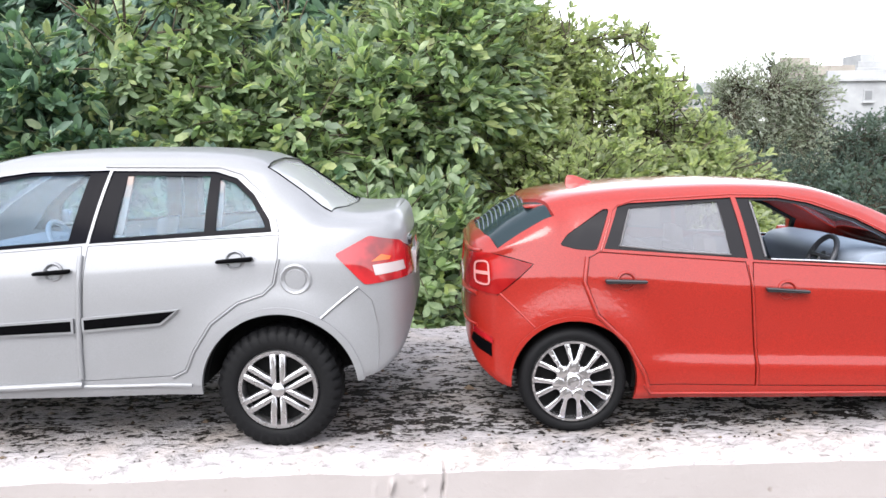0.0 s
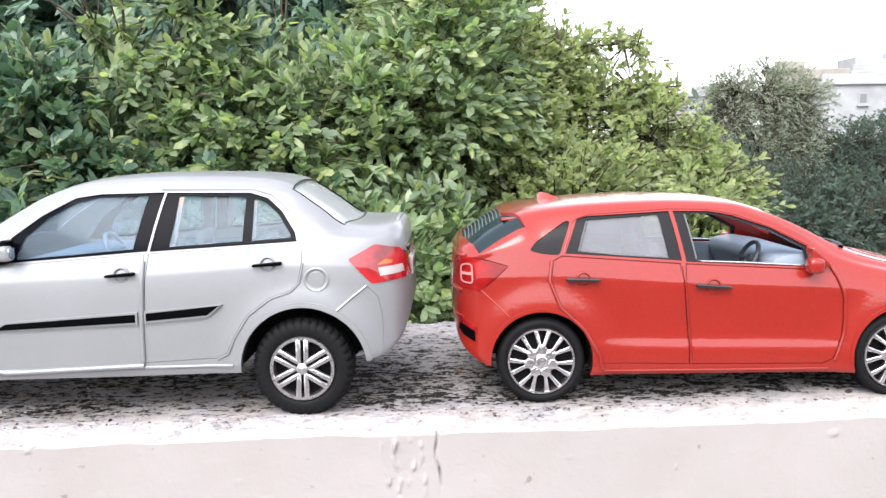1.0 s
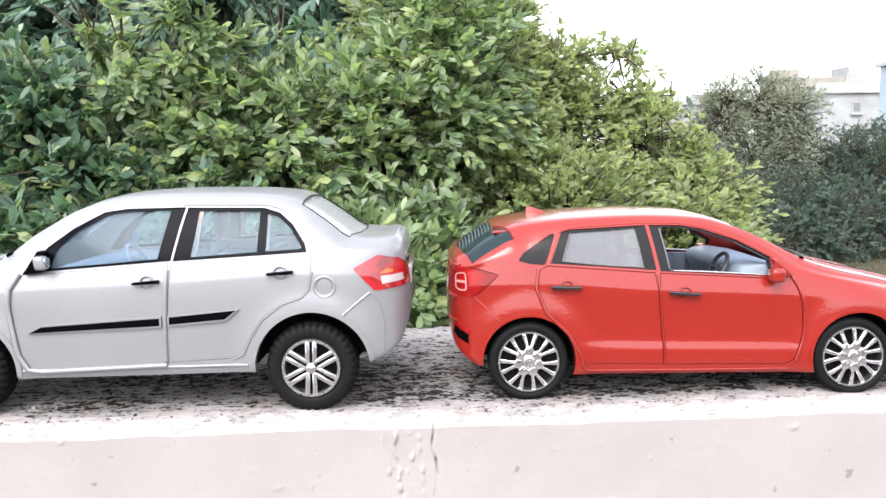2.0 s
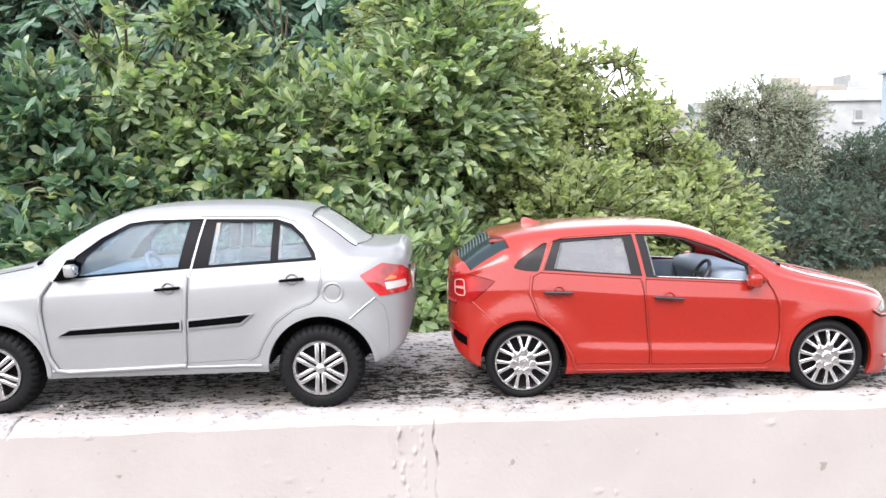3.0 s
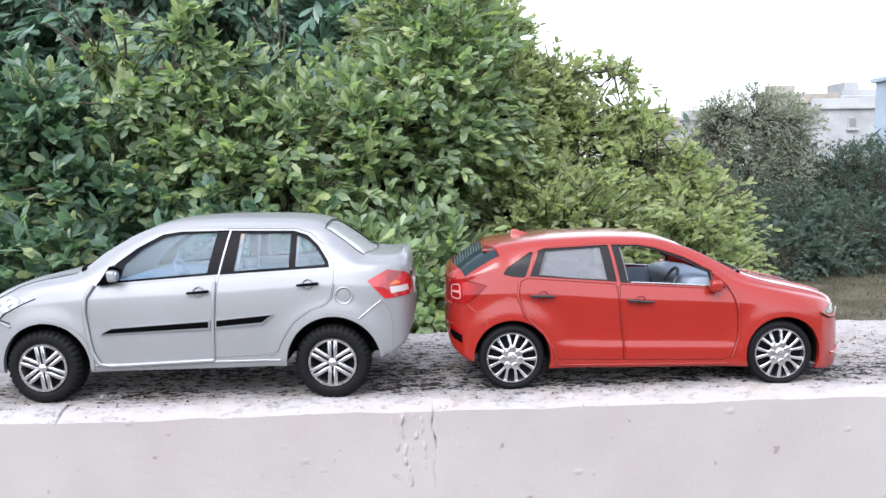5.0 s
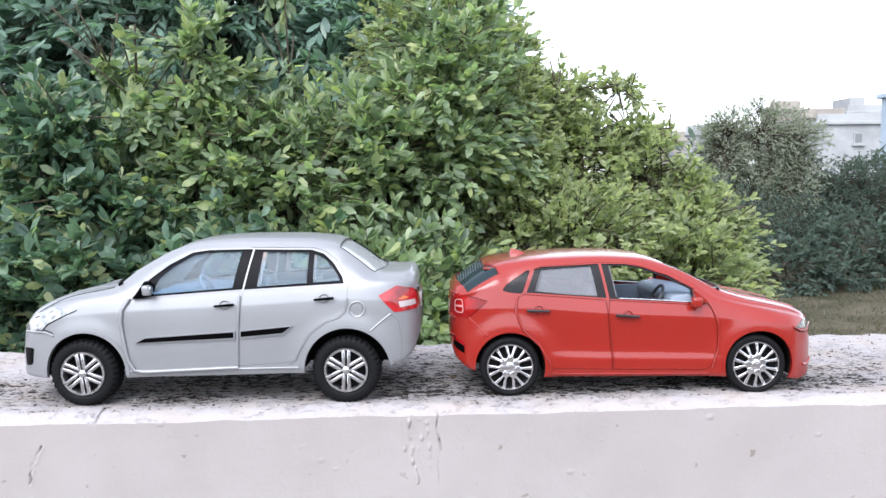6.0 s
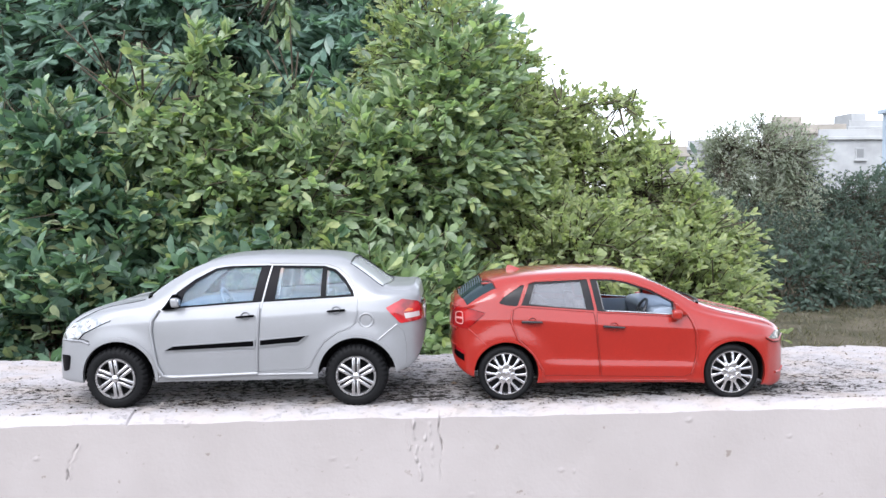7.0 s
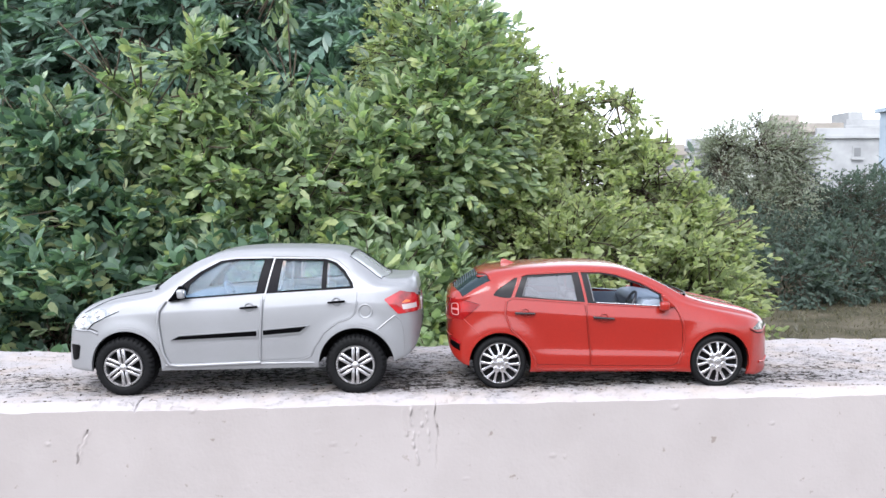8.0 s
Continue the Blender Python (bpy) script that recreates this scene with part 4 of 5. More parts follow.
def steering(thing, x, y, z, r, mat):
    ring = [(x + 0.45 * r * math.sin(2 * math.pi * k / 28), y + r * math.cos(2 * math.pi * k / 28), z + 0.88 * r * math.sin(2 * math.pi * k / 28)) for k in range(28)]
    ob = part("steering_wheel", finish(joined(tube(ring, 0.62, 8, True), tube([(x + 3.5, y, z - 1.4), (x + 0.2, y, z)], 1.3, 10),
                                             tube([(x, y - r, z), (x, y + r, z)], 0.55, 6), tube([(x, y, z), (x - 0.4 * r, y, z - 0.85 * r)], 0.55, 6)), 50), mat, thing)
    return ob


def interior(thing, dash_u, dash_top, rear_u, floor_z, dash_mat, seat_mat, wheel_side, wheel_mat, back_z, drop=0.0):
    """Tub, dashboard, seats and steering wheel seen through the windows."""
    w = 25.5
    part("interior_tub", finish(box_bm(18, dash_u + 8, -w, w, floor_z - 3, floor_z, 0.5)), dark_grey, thing)
    for side in (1, -1):
        card = [(rear_u, back_z - 8), (17, back_z - 9), (18, floor_z), (dash_u + 6, floor_z), (dash_u + 2, back_z - 1.5), (rear_u, back_z - 1.5)]
        part("door_card", finish(slab(card, *sorted((side * (w - 0.6), side * (w + 0.6))), 0.3)), dash_mat, thing)
    prof = [(dash_u + 12, floor_z), (dash_u + 13, dash_top - 1.5), (dash_u + 4, dash_top), (dash_u - 1.5, dash_top - 0.8), (dash_u - 3, dash_top - 3), (dash_u - 1, dash_top - 8), (dash_u + 1, floor_z)]
    part("dashboard", finish(slab(rounded(prof, 1.5), -w + 1, w - 1, 0.5), 40), dash_mat, thing)
    steering(thing, dash_u - 4.6, wheel_side * 12.5, dash_top - 1.4 - drop, 5.4 - 0.25 * drop, wheel_mat)
    for y in (12.5, -12.5):
        seat(thing, dash_u - 24, y, floor_z, 17, 21, seat_mat)
    bench = box_bm(18, 31, -22, 22, floor_z, floor_z + 5, 1.2)
    part("rear_bench", finish(bench, 40), seat_mat, thing)
    rest = box_bm(15.5, 19.5, -22, 22, floor_z + 14, floor_z + 24, 1.2)
    part("bench_back", finish(rest, 40), seat_mat, thing)


def arch_ring(cx, cz, r0, r1, a0, a1, n=40):
    angles = [radians(a0 + (a1 - a0) * k / n) for k in range(n + 1)]
    return [(cx + r1 * math.cos(a), cz + r1 * math.sin(a)) for a in angles] + [(cx + r0 * math.cos(a), cz + r0 * math.sin(a)) for a in reversed(angles)]


def toy_car(s, label, spot, turn, near, mat, arches, cuts, plan_cuts, panels, lamps, frames, panes, plan_panes, wheel, wheels, extras, squat, nose, frame_mat, gap):
    """A toy car from its body shape and outlines. near: the side (+1 left, -1 right) that carries one-sided details."""
    thing = tagged(new("toy_car"), label, "toy car", "toy cars on the wall")
    thing.matrix_basis = Matrix.Translation(spot) @ Matrix.Rotation(radians(turn), 4, "Z")
    outer = s.solid()
    shell = carve(outer, s.solid(1.1, True))
    wells = prism([circle(*a) for a in arches], 13, 60), prism([circle(*a) for a in arches], -60, -13)
    shell = carve(carve(shell, wells[0]), wells[1])
    shell = carve(shell, prism(cuts, -60, 60))
    for poly, lo in plan_cuts:
        shell = carve(shell, prism([poly], lo, 90, "z"))
    body = shell
    liner = carve(s.solid(0.55), s.solid(1.1, True))
    for name, poly in panels:
        for side in (1, -1):
            skin = carve(shell, half_prism([inset_poly(poly, gap)], side), "INTERSECT")
            body = carve(body, half_prism([poly], side))
            groove = carve(liner, half_prism([inset_poly(poly, -0.6)], side), "INTERSECT")
            groove = carve(groove, half_prism([inset_poly(poly, 1.2)], side))
            panel = part(name, finish(skin), mat, thing)
            part("seam", finish(groove), mat, panel)
    part("body", finish(body), mat, thing)
    for (cx, cz, r) in arches:
        for side in (1, -1):
            lo, hi = sorted((side * 12.6, side * 26.2))
            dip = math.degrees(math.asin(min(0.9, (cz - s.c["bot"](cx) - 0.6) / r)))
            bowl = prism([arch_ring(cx, cz, r + 0.05, r + 0.9, -dip, 180 + dip)], lo, hi)
            lo, hi = sorted((side * 12.4, side * 13.2))
            part("wheel_well", finish(joined(bowl, prism([arch_ring(cx, cz, 0.5, r + 0.5, -dip, 180 + dip)], lo, hi))), chassis_mat, thing)
    for name, poly, inner, colour, text, off in lamps:
        for side in (1, -1):
            part(name, finish(carve(s.solid(off), half_prism([poly], side, inner), "INTERSECT")), colour, thing, text)
    frame_skin = carve(s.solid(0.25), s.solid(1.3, True))
    for poly, holes in frames:
        for side in (1, -1):
            f = carve(frame_skin, half_prism([inset_poly(poly, 0.03)], side), "INTERSECT")
            if holes:
                f = carve(f, half_prism(holes, side))
            part("window_frame", finish(f), frame_mat, thing, "black window surround")
    pane_skin = carve(s.solid(0.5), s.solid(0.9, True))
    for poly, colour in panes:
        for side in (1, -1):
            ob = part("side_window", finish(carve(pane_skin, half_prism([poly], side), "INTERSECT")), colour, thing)
            ob.visible_shadow = False
    for name, poly, lo, colour in plan_panes:
        ob = part(name, finish(carve(pane_skin, prism([inset_poly(poly, 0.05)], lo, 90, "z"), "INTERSECT")), colour, thing)
        ob.visible_shadow = False
    for (x, z, rt, rr, turn_w) in wheels:
        for side in (1, -1):
            wheel(thing, x, z, side, rt, rr, 29.6, turn_w if side == near else turn_w + 17)
    extras(thing, s, near)
    # the cabin sits low on the body and the nose reaches out
    waist, share = squat
    start, reach = nose
    for ob in thing.children_recursive:
        if ob.type == "MESH" and ob.parent.name.split(".")[0] not in ("wheel", "rim"):
            co = np.empty(len(ob.data.vertices) * 3)
            ob.data.vertices.foreach_get("co", co)
            z = co[2::3]
            co[2::3] = np.where(z > waist, waist + (z - waist) * share, z)
            x = co[0::3]
            co[0::3] = np.where(x > start, start + (x - start) * reach, x)
            ob.data.vertices.foreach_set("co", co)
    return thing


def on_side(s, side, u, z, off=0.0):
    return Vector((u, side * (s.side(u, z) + off), z))


def handle(thing, s, side, u0, z0, u1, z1, mat):
    """A bar pull standing a little off the door."""
    for_u, for_z = (u0 + u1) / 2, (z0 + z1) / 2
    y = s.side(for_u, for_z)
    th = 0.62
    bar = rounded([(u0, z0 - th * 0.8), (u1, z1 - th * 0.6), (u1, z1 + th * 0.6), (u0, z0 + th * 0.8)], 0.6)
    lo, hi = sorted((side * (y + 0.25), side * (y + 1.5)))
    part("door_handle", finish(slab(bar, lo, hi, 0.3), 40), mat, thing, "slim dark door handle")


def surface_z(s, u, y):
    """Height of the body's upper surface at (u, y)."""
    pts = s.half(u)
    for a, b in zip(pts[::-1], pts[-2::-1]):
        if a[0] <= y <= b[0] and b[0] > a[0]:
            t = (y - a[0]) / (b[0] - a[0])
            return a[1] + t * (b[1] - a[1])
    return pts[-1][1]


def over(s, plan, off):
    """Points on the body's upper surface above a plan line."""
    return [(u, y, surface_z(s, u, abs(y)) + off) for u, y in plan]


def bead(thing, s, side, outline, r, mat, name="door_edge", off=0.12):
    """A fine raised bead along a seam on the body's side."""
    pts = []
    for a, b in zip(outline, outline[1:]):
        steps = max(2, int(math.dist(a, b) / 2.0))
        pts += [(a[0] + (b[0] - a[0]) * k / steps, a[1] + (b[1] - a[1]) * k / steps) for k in range(steps)]
    pts.append(outline[-1])
    part(name, finish(tube([on_side(s, side, u, z, off) for u, z in pts], r, 8), 60), mat, thing)


def cup(thing, s, side, u, z, r, mat):
    """The shallow finger cup round a handle."""
    y = s.side(u, z)
    ring = lathe([(r, 0.0), (r - 0.1, -0.28), (r - 0.35, -0.34), (r - 0.6, -0.12), (r - 0.75, 0.3), (r - 0.5, 0.6)], 40)
    ring.transform(Matrix.Translation((u, side * y, z)) @ Matrix.Rotation(math.pi if side > 0 else 0, 4, "Z") @ Matrix.Rotation(radians(-3), 4, "X"))
    part("handle_cup", finish(ring, 50), mat, thing)


# ---- silver toy sedan ----
SEDAN = Shape({
    "top": [(121, 18), (120.6, 24), (119, 28.5), (116.5, 32.3), (113, 35), (106, 38.2), (98.7, 40.4), (89, 42), (84.5, 43.2), (77, 49.2), (71.5, 52.6), (65.5, 56), (58, 58.4), (52, 59.5), (37, 60.2), (21, 60), (8, 58.9), (2.5, 56.7), (-5, 51.5), (-12, 46.9), (-16, 46.6), (-21.62, 46.9), (-23.75, 45.8), (-24.38, 43), (-25.5, 33), (-25.88, 28)],
    "bot": [(121, 15), (120.6, 11.5), (119, 9.6), (106, 9.8), (80, 10.1), (15, 11.2), (-12, 13.2), (-18, 14.2), (-22.88, 17.2), (-25, 21.5), (-25.88, 25)],
    "edge": [(121, 17), (119, 26.5), (116.5, 30), (113, 33), (106, 36.6), (98, 39), (89, 40.6), (84, 41.6), (76, 45.8), (70, 49.4), (64, 52.6), (57, 55.3), (48, 56.2), (34, 56.4), (12, 56), (4, 55), (-3, 50.8), (-10, 46), (-16, 45.3), (-21.88, 45.2), (-23.75, 43.5), (-25.5, 31.5), (-25.88, 27)],
    "belt": [(121, 16.5), (118, 24), (113, 29.5), (106, 34), (100, 36.3), (90, 38), (78, 38.4), (36, 41), (0, 43), (-12, 43.3), (-21.25, 42), (-24, 38), (-25.88, 26.5)],
    "shoulder": [(121, 16), (113, 26), (100, 32), (79, 34), (36, 35.8), (0, 37.6), (-15, 37), (-25.88, 26)],
    "plan": [(121, 8), (120.4, 13), (119, 18), (116, 22.5), (112, 26), (106, 28.8), (98, 30), (60, 30), (-6, 30), (-12, 29.4), (-17, 28.1), (-20.62, 26), (-23.5, 22.6), (-25.25, 17), (-25.88, 11)],
    "roof": [(121, 14), (113, 20), (100, 23.5), (84, 24.5), (76, 24), (64, 22.2), (48, 21), (4, 21), (-10, 22.3), (-20, 22), (-25.88, 14)],
    "flares": [(0, 12, 15.2, 7, 0.7), (92.5, 12, 14.4, 6, 0.6)],
    "lower": [(0, 0.9), (0.05, 0.35), (0.2, 0.25), (0.45, 0.0), (0.8, 0.0)],
})
S_FRONT_FRAME = [(76.3, 38.6), (70.3, 45.4), (64, 50.2), (56, 54.5), (50, 55.3), (34.1, 55.5), (36.95, 41.3)]
S_FRONT_PANE = [(69.2, 39.7), (67.8, 44.8), (63, 49.2), (55.5, 53.5), (50, 54.4), (38.1, 54.6), (40.6, 41.8)]
S_REAR_FRAME = [(33.55, 55.4), (13, 55), (8.5, 53.6), (4.8, 50.4), (1.4, 45.4), (0.8, 43.1), (36.4, 41.2)]
S_REAR_PANE = [(30.4, 54.4), (13.9, 54), (14.1, 43.3), (32, 42.2)]
S_QUARTER_PANE = [(11.9, 53.6), (8.8, 52.4), (5.4, 49.4), (2.6, 45), (2.3, 44), (12, 43.4)]
S_SCREEN = [(82.5, -20), (83.8, -10), (84.2, 0), (83.8, 10), (82.5, 20), (61, 18), (59, 9), (58.4, 0), (59, -9), (61, -18)]
S_BACKLIGHT = [(3.0, -19.2), (3.6, 0), (3.0, 19.2), (-9.8, 21.2), (-11.8, 12), (-12.6, 0), (-11.8, -12), (-9.8, -21.2)]
S_FRONT_DOOR = [(76.6, 38.1), (78.9, 34.3), (79.3, 30), (78.8, 26), (77.2, 17), (75.2, 13.2), (72, 12.6), (39.1, 13.9), (38.9, 20), (37.9, 34), (37.6, 40.8)]
S_REAR_DOOR = [(36.6, 40.8), (37.4, 34), (38.4, 20), (38.5, 14), (21, 14.9), (18.3, 16.2), (16.6, 20), (13, 25.5), (7.5, 29.6), (2.6, 31.2), (0.6, 33.2), (-0.4, 38), (-0.6, 42.6)]


def sedan_extras(thing, s, near):
    for side in (1, -1):
        bead(thing, s, side, inset_poly(S_FRONT_DOOR, -0.5)[0:8], 0.7, silver, off=0.45)
        bead(thing, s, side, [(37.75, 39), (38.05, 34), (38.75, 20), (38.85, 14.6)], 0.55, silver, off=0.25)
        bead(thing, s, side, inset_poly(S_REAR_DOOR, -0.25)[4:12], 0.26, silver)
        bead(thing, s, side, [(35, 56.2), (12, 55.8), (7.6, 54.4), (3.4, 50.9), (0.2, 45.6), (-0.4, 43.2)], 0.22, silver, "window_bead")
        for u0, z0, u1, z1 in ((46.6, 35.6, 39.4, 36.1), (11.3, 37.6, 4.2, 38.1)):
            handle(thing, s, side, u1, z1, u0, z0, black)
            cup(thing, s, side, (u0 + u1) / 2, (z0 + z1) / 2, 2.0, silver)
        for poly in ([(74.4, 22.7), (71.2, 24.3), (39.9, 26.2), (39.9, 24.2)], [(37.3, 26.4), (19.6, 28), (22.6, 25.7), (37.3, 24.5)]):
            rim = carve(s.solid(-0.7), half_prism([inset_poly(poly, -0.45)], side, 27), "INTERSECT")
            strip = part("side_moulding", finish(rim), silver, thing)
            part("moulding_insert", finish(carve(s.solid(-0.78), half_prism([poly], side, 27), "INTERSECT")), black, strip, "black moulding strip")
        # mirror: a black foot and a silver shell
        foot = slab(rounded([(75.5, 38.4), (70.2, 39), (69.5, 44.6), (71, 44.9)], 0.4), *sorted((side * 27, side * 30)), 0.3)
        mirror = part("door_mirror", finish(foot, 40), black, thing)
        shell_bm = box_bm(68.3, 71.2, -1.7, 1.7, 39.9, 43.6, 1.0, 3)
        for v in shell_bm.verts:
            v.co.y += side * 31.0
            v.co.x += 0.25 * (v.co.z - 42) * 0.4
        part("mirror_shell", finish(shell_bm, 50), silver, mirror)
        part("mirror_glass", finish(box_bm(68.0, 68.4, side * 31.0 - 1.2, side * 31.0 + 1.2, 40.4, 43.1, 0.15)), chrome, mirror)
        # arch lips
        for cx, cz, r, a0, a1 in ((0, 12, 15.2, 4, 184), (93, 12, 14.4, -6, 184)):
            lip = carve(s.solid(-0.3), half_prism([arch_ring(cx, cz, r, r + 1.3, a0, a1)], side, 20), "INTERSECT")
            lip = carve(lip, s.solid(0.9))
            part("wheel_arch_lip", finish(lip), silver, thing)
        # corner of the rear bumper: a raised seam, and the front bumper's fog recess
        seam = tube([on_side(s, side, u, z, 0.05) for u, z in ((-15.8, 31.8), (-18.2, 29.2), (-19.2, 24), (-19.2, 18.5), (-18.8, 15))], 0.13, 6)
        part("bumper_seam", finish(seam, 60), silver, thing)
        bead(thing, s, side, [(116, 26.6), (114.5, 26.9), (107.5, 27.2), (104.4, 26.3)], 0.16, black, "bumper_gap")
        bead(thing, s, side, [(116.6, 25.7), (114.5, 26.1), (107.5, 26.4), (104.2, 25.2)], 0.42, silver, "bumper_lip")
        ledge = tube([on_side(s, side, u, z, 0.1) for u, z in ((-8.4, 26.2), (-12, 29.2), (-15.6, 32))], 0.32, 6)
        part("bumper_ledge", finish(ledge, 60), silver, thing)
        bead(thing, s, side, [(95.6, 34.5), (100, 32.6), (106.4, 29.4), (109.4, 26.3), (114.6, 26.2)], 0.17, black, "lamp_gasket")
        fog = carve(s.solid(-0.15), half_prism([rounded([(117.2, 20), (112.4, 20.3), (113.4, 14.2), (116.6, 13.2)], 1)], side, 12), "INTERSECT")
        part("fog_recess", finish(fog), black, thing)
        sill = tube([on_side(s, side, u, 12.4 + 0.012 * (78 - u), 0.1) for u in np.linspace(77, 17, 14)], 0.42, 6)
        part("sill_bead", finish(sill, 60), silver, thing)
    for side in (1, -1):
        # beige trim inside the pillars
        for poly in ([(32.2, 42.6), (30.6, 42.7), (29.2, 54.2), (30.4, 54.2)], [(12.2, 43.8), (11.2, 43.9), (11.1, 52.6), (12.0, 53.2)]):
            y = s.side(poly[0][0], poly[0][1], 1.6)
            trim = slab(poly, *sorted((side * (y - 0.8), side * y)), 0.15)
            for v in trim.verts:
                v.co.y -= side * 0.36 * (v.co.z - 43)
            part("pillar_trim", finish(trim), trim_beige, thing, "beige pillar trim")
    # fuel flap on the left side only
    y = s.side(-3.8, 33.9)
    flap = lathe([(3.05, 0.5), (3.05, -0.3), (2.75, -0.42), (2.4, -0.2), (2.1, 0.0), (1.9, -0.2), (0.02, -0.25), (0.02, 0.5)], 48)
    flap.transform(Matrix.Translation((-3.8, near * y, 33.9)) @ Matrix.Rotation(math.pi if near > 0 else 0, 4, "Z"))
    part("fuel_flap", finish(flap, 40), silver, thing)
    # tail lamp inlays
    for side in (1, -1):
        part("reverse_lamp", finish(carve(s.solid(-0.3), half_prism([[(-18.4, 36.2), (-24.0, 36.4), (-24.4, 34.4), (-18.9, 34.1)]], side, 8), "INTERSECT")), lamp_white, thing)
        part("turn_lamp", finish(carve(s.solid(-0.28), half_prism([[(-18.2, 36.9), (-20, 38.2), (-21.8, 37.6), (-21.5, 37)]], side, 8), "INTERSECT")), lamp_orange, thing)
    # boot handle strip, number plate, wipers, aerial-free roof beads
    part("boot_strip", finish(box_bm(-25.4, -23.4, -15, 15, 38.6, 40.4, 0.4), 40), gloss_black, thing)
    plate = part("number_plate", finish(box_bm(-26.0, -25.0, -9, 9, 31.5, 36.5, 0.2)), lamp_white, thing)
    for y0 in (-6.5, -1.5, 3.5):
        part("plate_bar", finish(box_bm(-26.1, -25.95, y0, y0 + 3.4, 33, 35)), black, plate)
    part("boot_lip", finish(tube([(-22.0, y, 46.6 - 0.004 * y * y) for y in np.linspace(-19, 19, 15)], lambda t: 0.1 + 0.7 * (1 - (2 * t - 1) ** 4), 8), 60), silver, thing)
    seal = tube(over(s, [(a[0] + (b[0] - a[0]) * k / 6, a[1] + (b[1] - a[1]) * k / 6) for a, b in zip(S_BACKLIGHT, S_BACKLIGHT[1:] + S_BACKLIGHT[:1]) for k in range(6)], -0.05), 0.22, 6, True)
    part("window_seal", finish(seal, 60), black, thing)
    cowl = tube(over(s, [(85.2 - 0.006 * y * y, y) for y in np.linspace(-23.5, 23.5, 19)], 0.25), 0.9, 8)
    part("wiper_cowl", finish(cowl, 60), black, thing)
    for side in (1, -1):
        part("hood_seam", finish(tube(over(s, [(u, side * (23.2 - 0.003 * (u - 84) ** 1.9 if u > 84 else 23.2)) for u in np.linspace(84, 112, 15)], 0.0), 0.2, 6), 60), black, thing)
        ridge = tube(over(s, [(u, side * (15.5 - 0.1 * (u - 86))) for u in np.linspace(86, 114, 15)], -0.1), 0.35, 6)
        part("hood_ridge", finish(ridge, 60), silver, thing)
        for u, z, r in ((110.5, 30.4, 2.0), (104.6, 33.2, 1.5)):
            y = s.side(u, z, -0.1)
            bowl = lathe([(r, 0.3), (r, -0.15), (r - 0.3, -0.3), (r - 0.55, 0.0), (0.3, 0.1), (0.02, -0.1), (0.02, 0.5)], 28)
            bowl.transform(Matrix.Translation((u, side * y, z)) @ Matrix.Rotation(radians(180 - 24 if side > 0 else 24), 4, "Z") @ Matrix.Rotation(radians(-18), 4, "X"))
            part("lamp_reflector", finish(bowl, 50), chrome, thing)
    interior(thing, 66, 38.5, 2, 17, tub_grey, seat_beige, -1, tub_grey, 40)
    part("chassis", finish(joined(finish_box(-14, 112, -11.5, 11.5, 11.5, 16), finish_box(16, 77, -27, 27, 12, 14.5))), chassis_mat, thing)


def finish_box(*a):
    bm = box_bm(*a, 0.3)
    me = bpy.data.meshes.new("m")
    bm.to_mesh(me)
    bm.free()
    return me


toy_car(SEDAN, "silver plastic toy sedan with black mouldings and chrome wheels", (-0.0301, 0.036, 0.0029), 177.1, 1, silver,
        [(0, 12, 15.2), (93, 12, 14.4)], [S_FRONT_FRAME, S_REAR_FRAME], [(S_SCREEN, 40), (S_BACKLIGHT, 44.5)],
        [("front_door", S_FRONT_DOOR), ("rear_door", S_REAR_DOOR)],
        [("tail_lamp", rounded([(-11.3, 38.6), (-17.7, 42), (-23.4, 40.6), (-28, 34), (-28, 32.9), (-23.3, 32.7), (-16.9, 32.4)], 0.6), 8, lamp_red, "red wraparound tail lamp", -0.2),
         ("headlamp", rounded([(95.6, 34.6), (104.6, 35.4), (113, 32.2), (117, 28.6), (119, 26.4), (109.5, 26.4), (106.6, 29.6), (100, 32.8)], 0.6), 13, lens_clear, "clear swept-back headlamp", -0.15)],
        [(S_FRONT_FRAME, [S_FRONT_PANE]), (S_REAR_FRAME, [S_REAR_PANE, S_QUARTER_PANE])],
        [(S_FRONT_PANE, clear_glass), (S_REAR_PANE, clear_glass), (S_QUARTER_PANE, clear_glass)],
        [("windscreen", S_SCREEN, 40, hazy_screen), ("rear_window", S_BACKLIGHT, 44.5, frosted_glass)],
        double_spoke_wheel, [(0.5, 11.9, 12.25, 7.9, 1), (94.4, 11.6, 12.2, 7.9, -8)], sedan_extras, (0.03, 0.975), (0.107, 1.17), frame_black, 0.13)

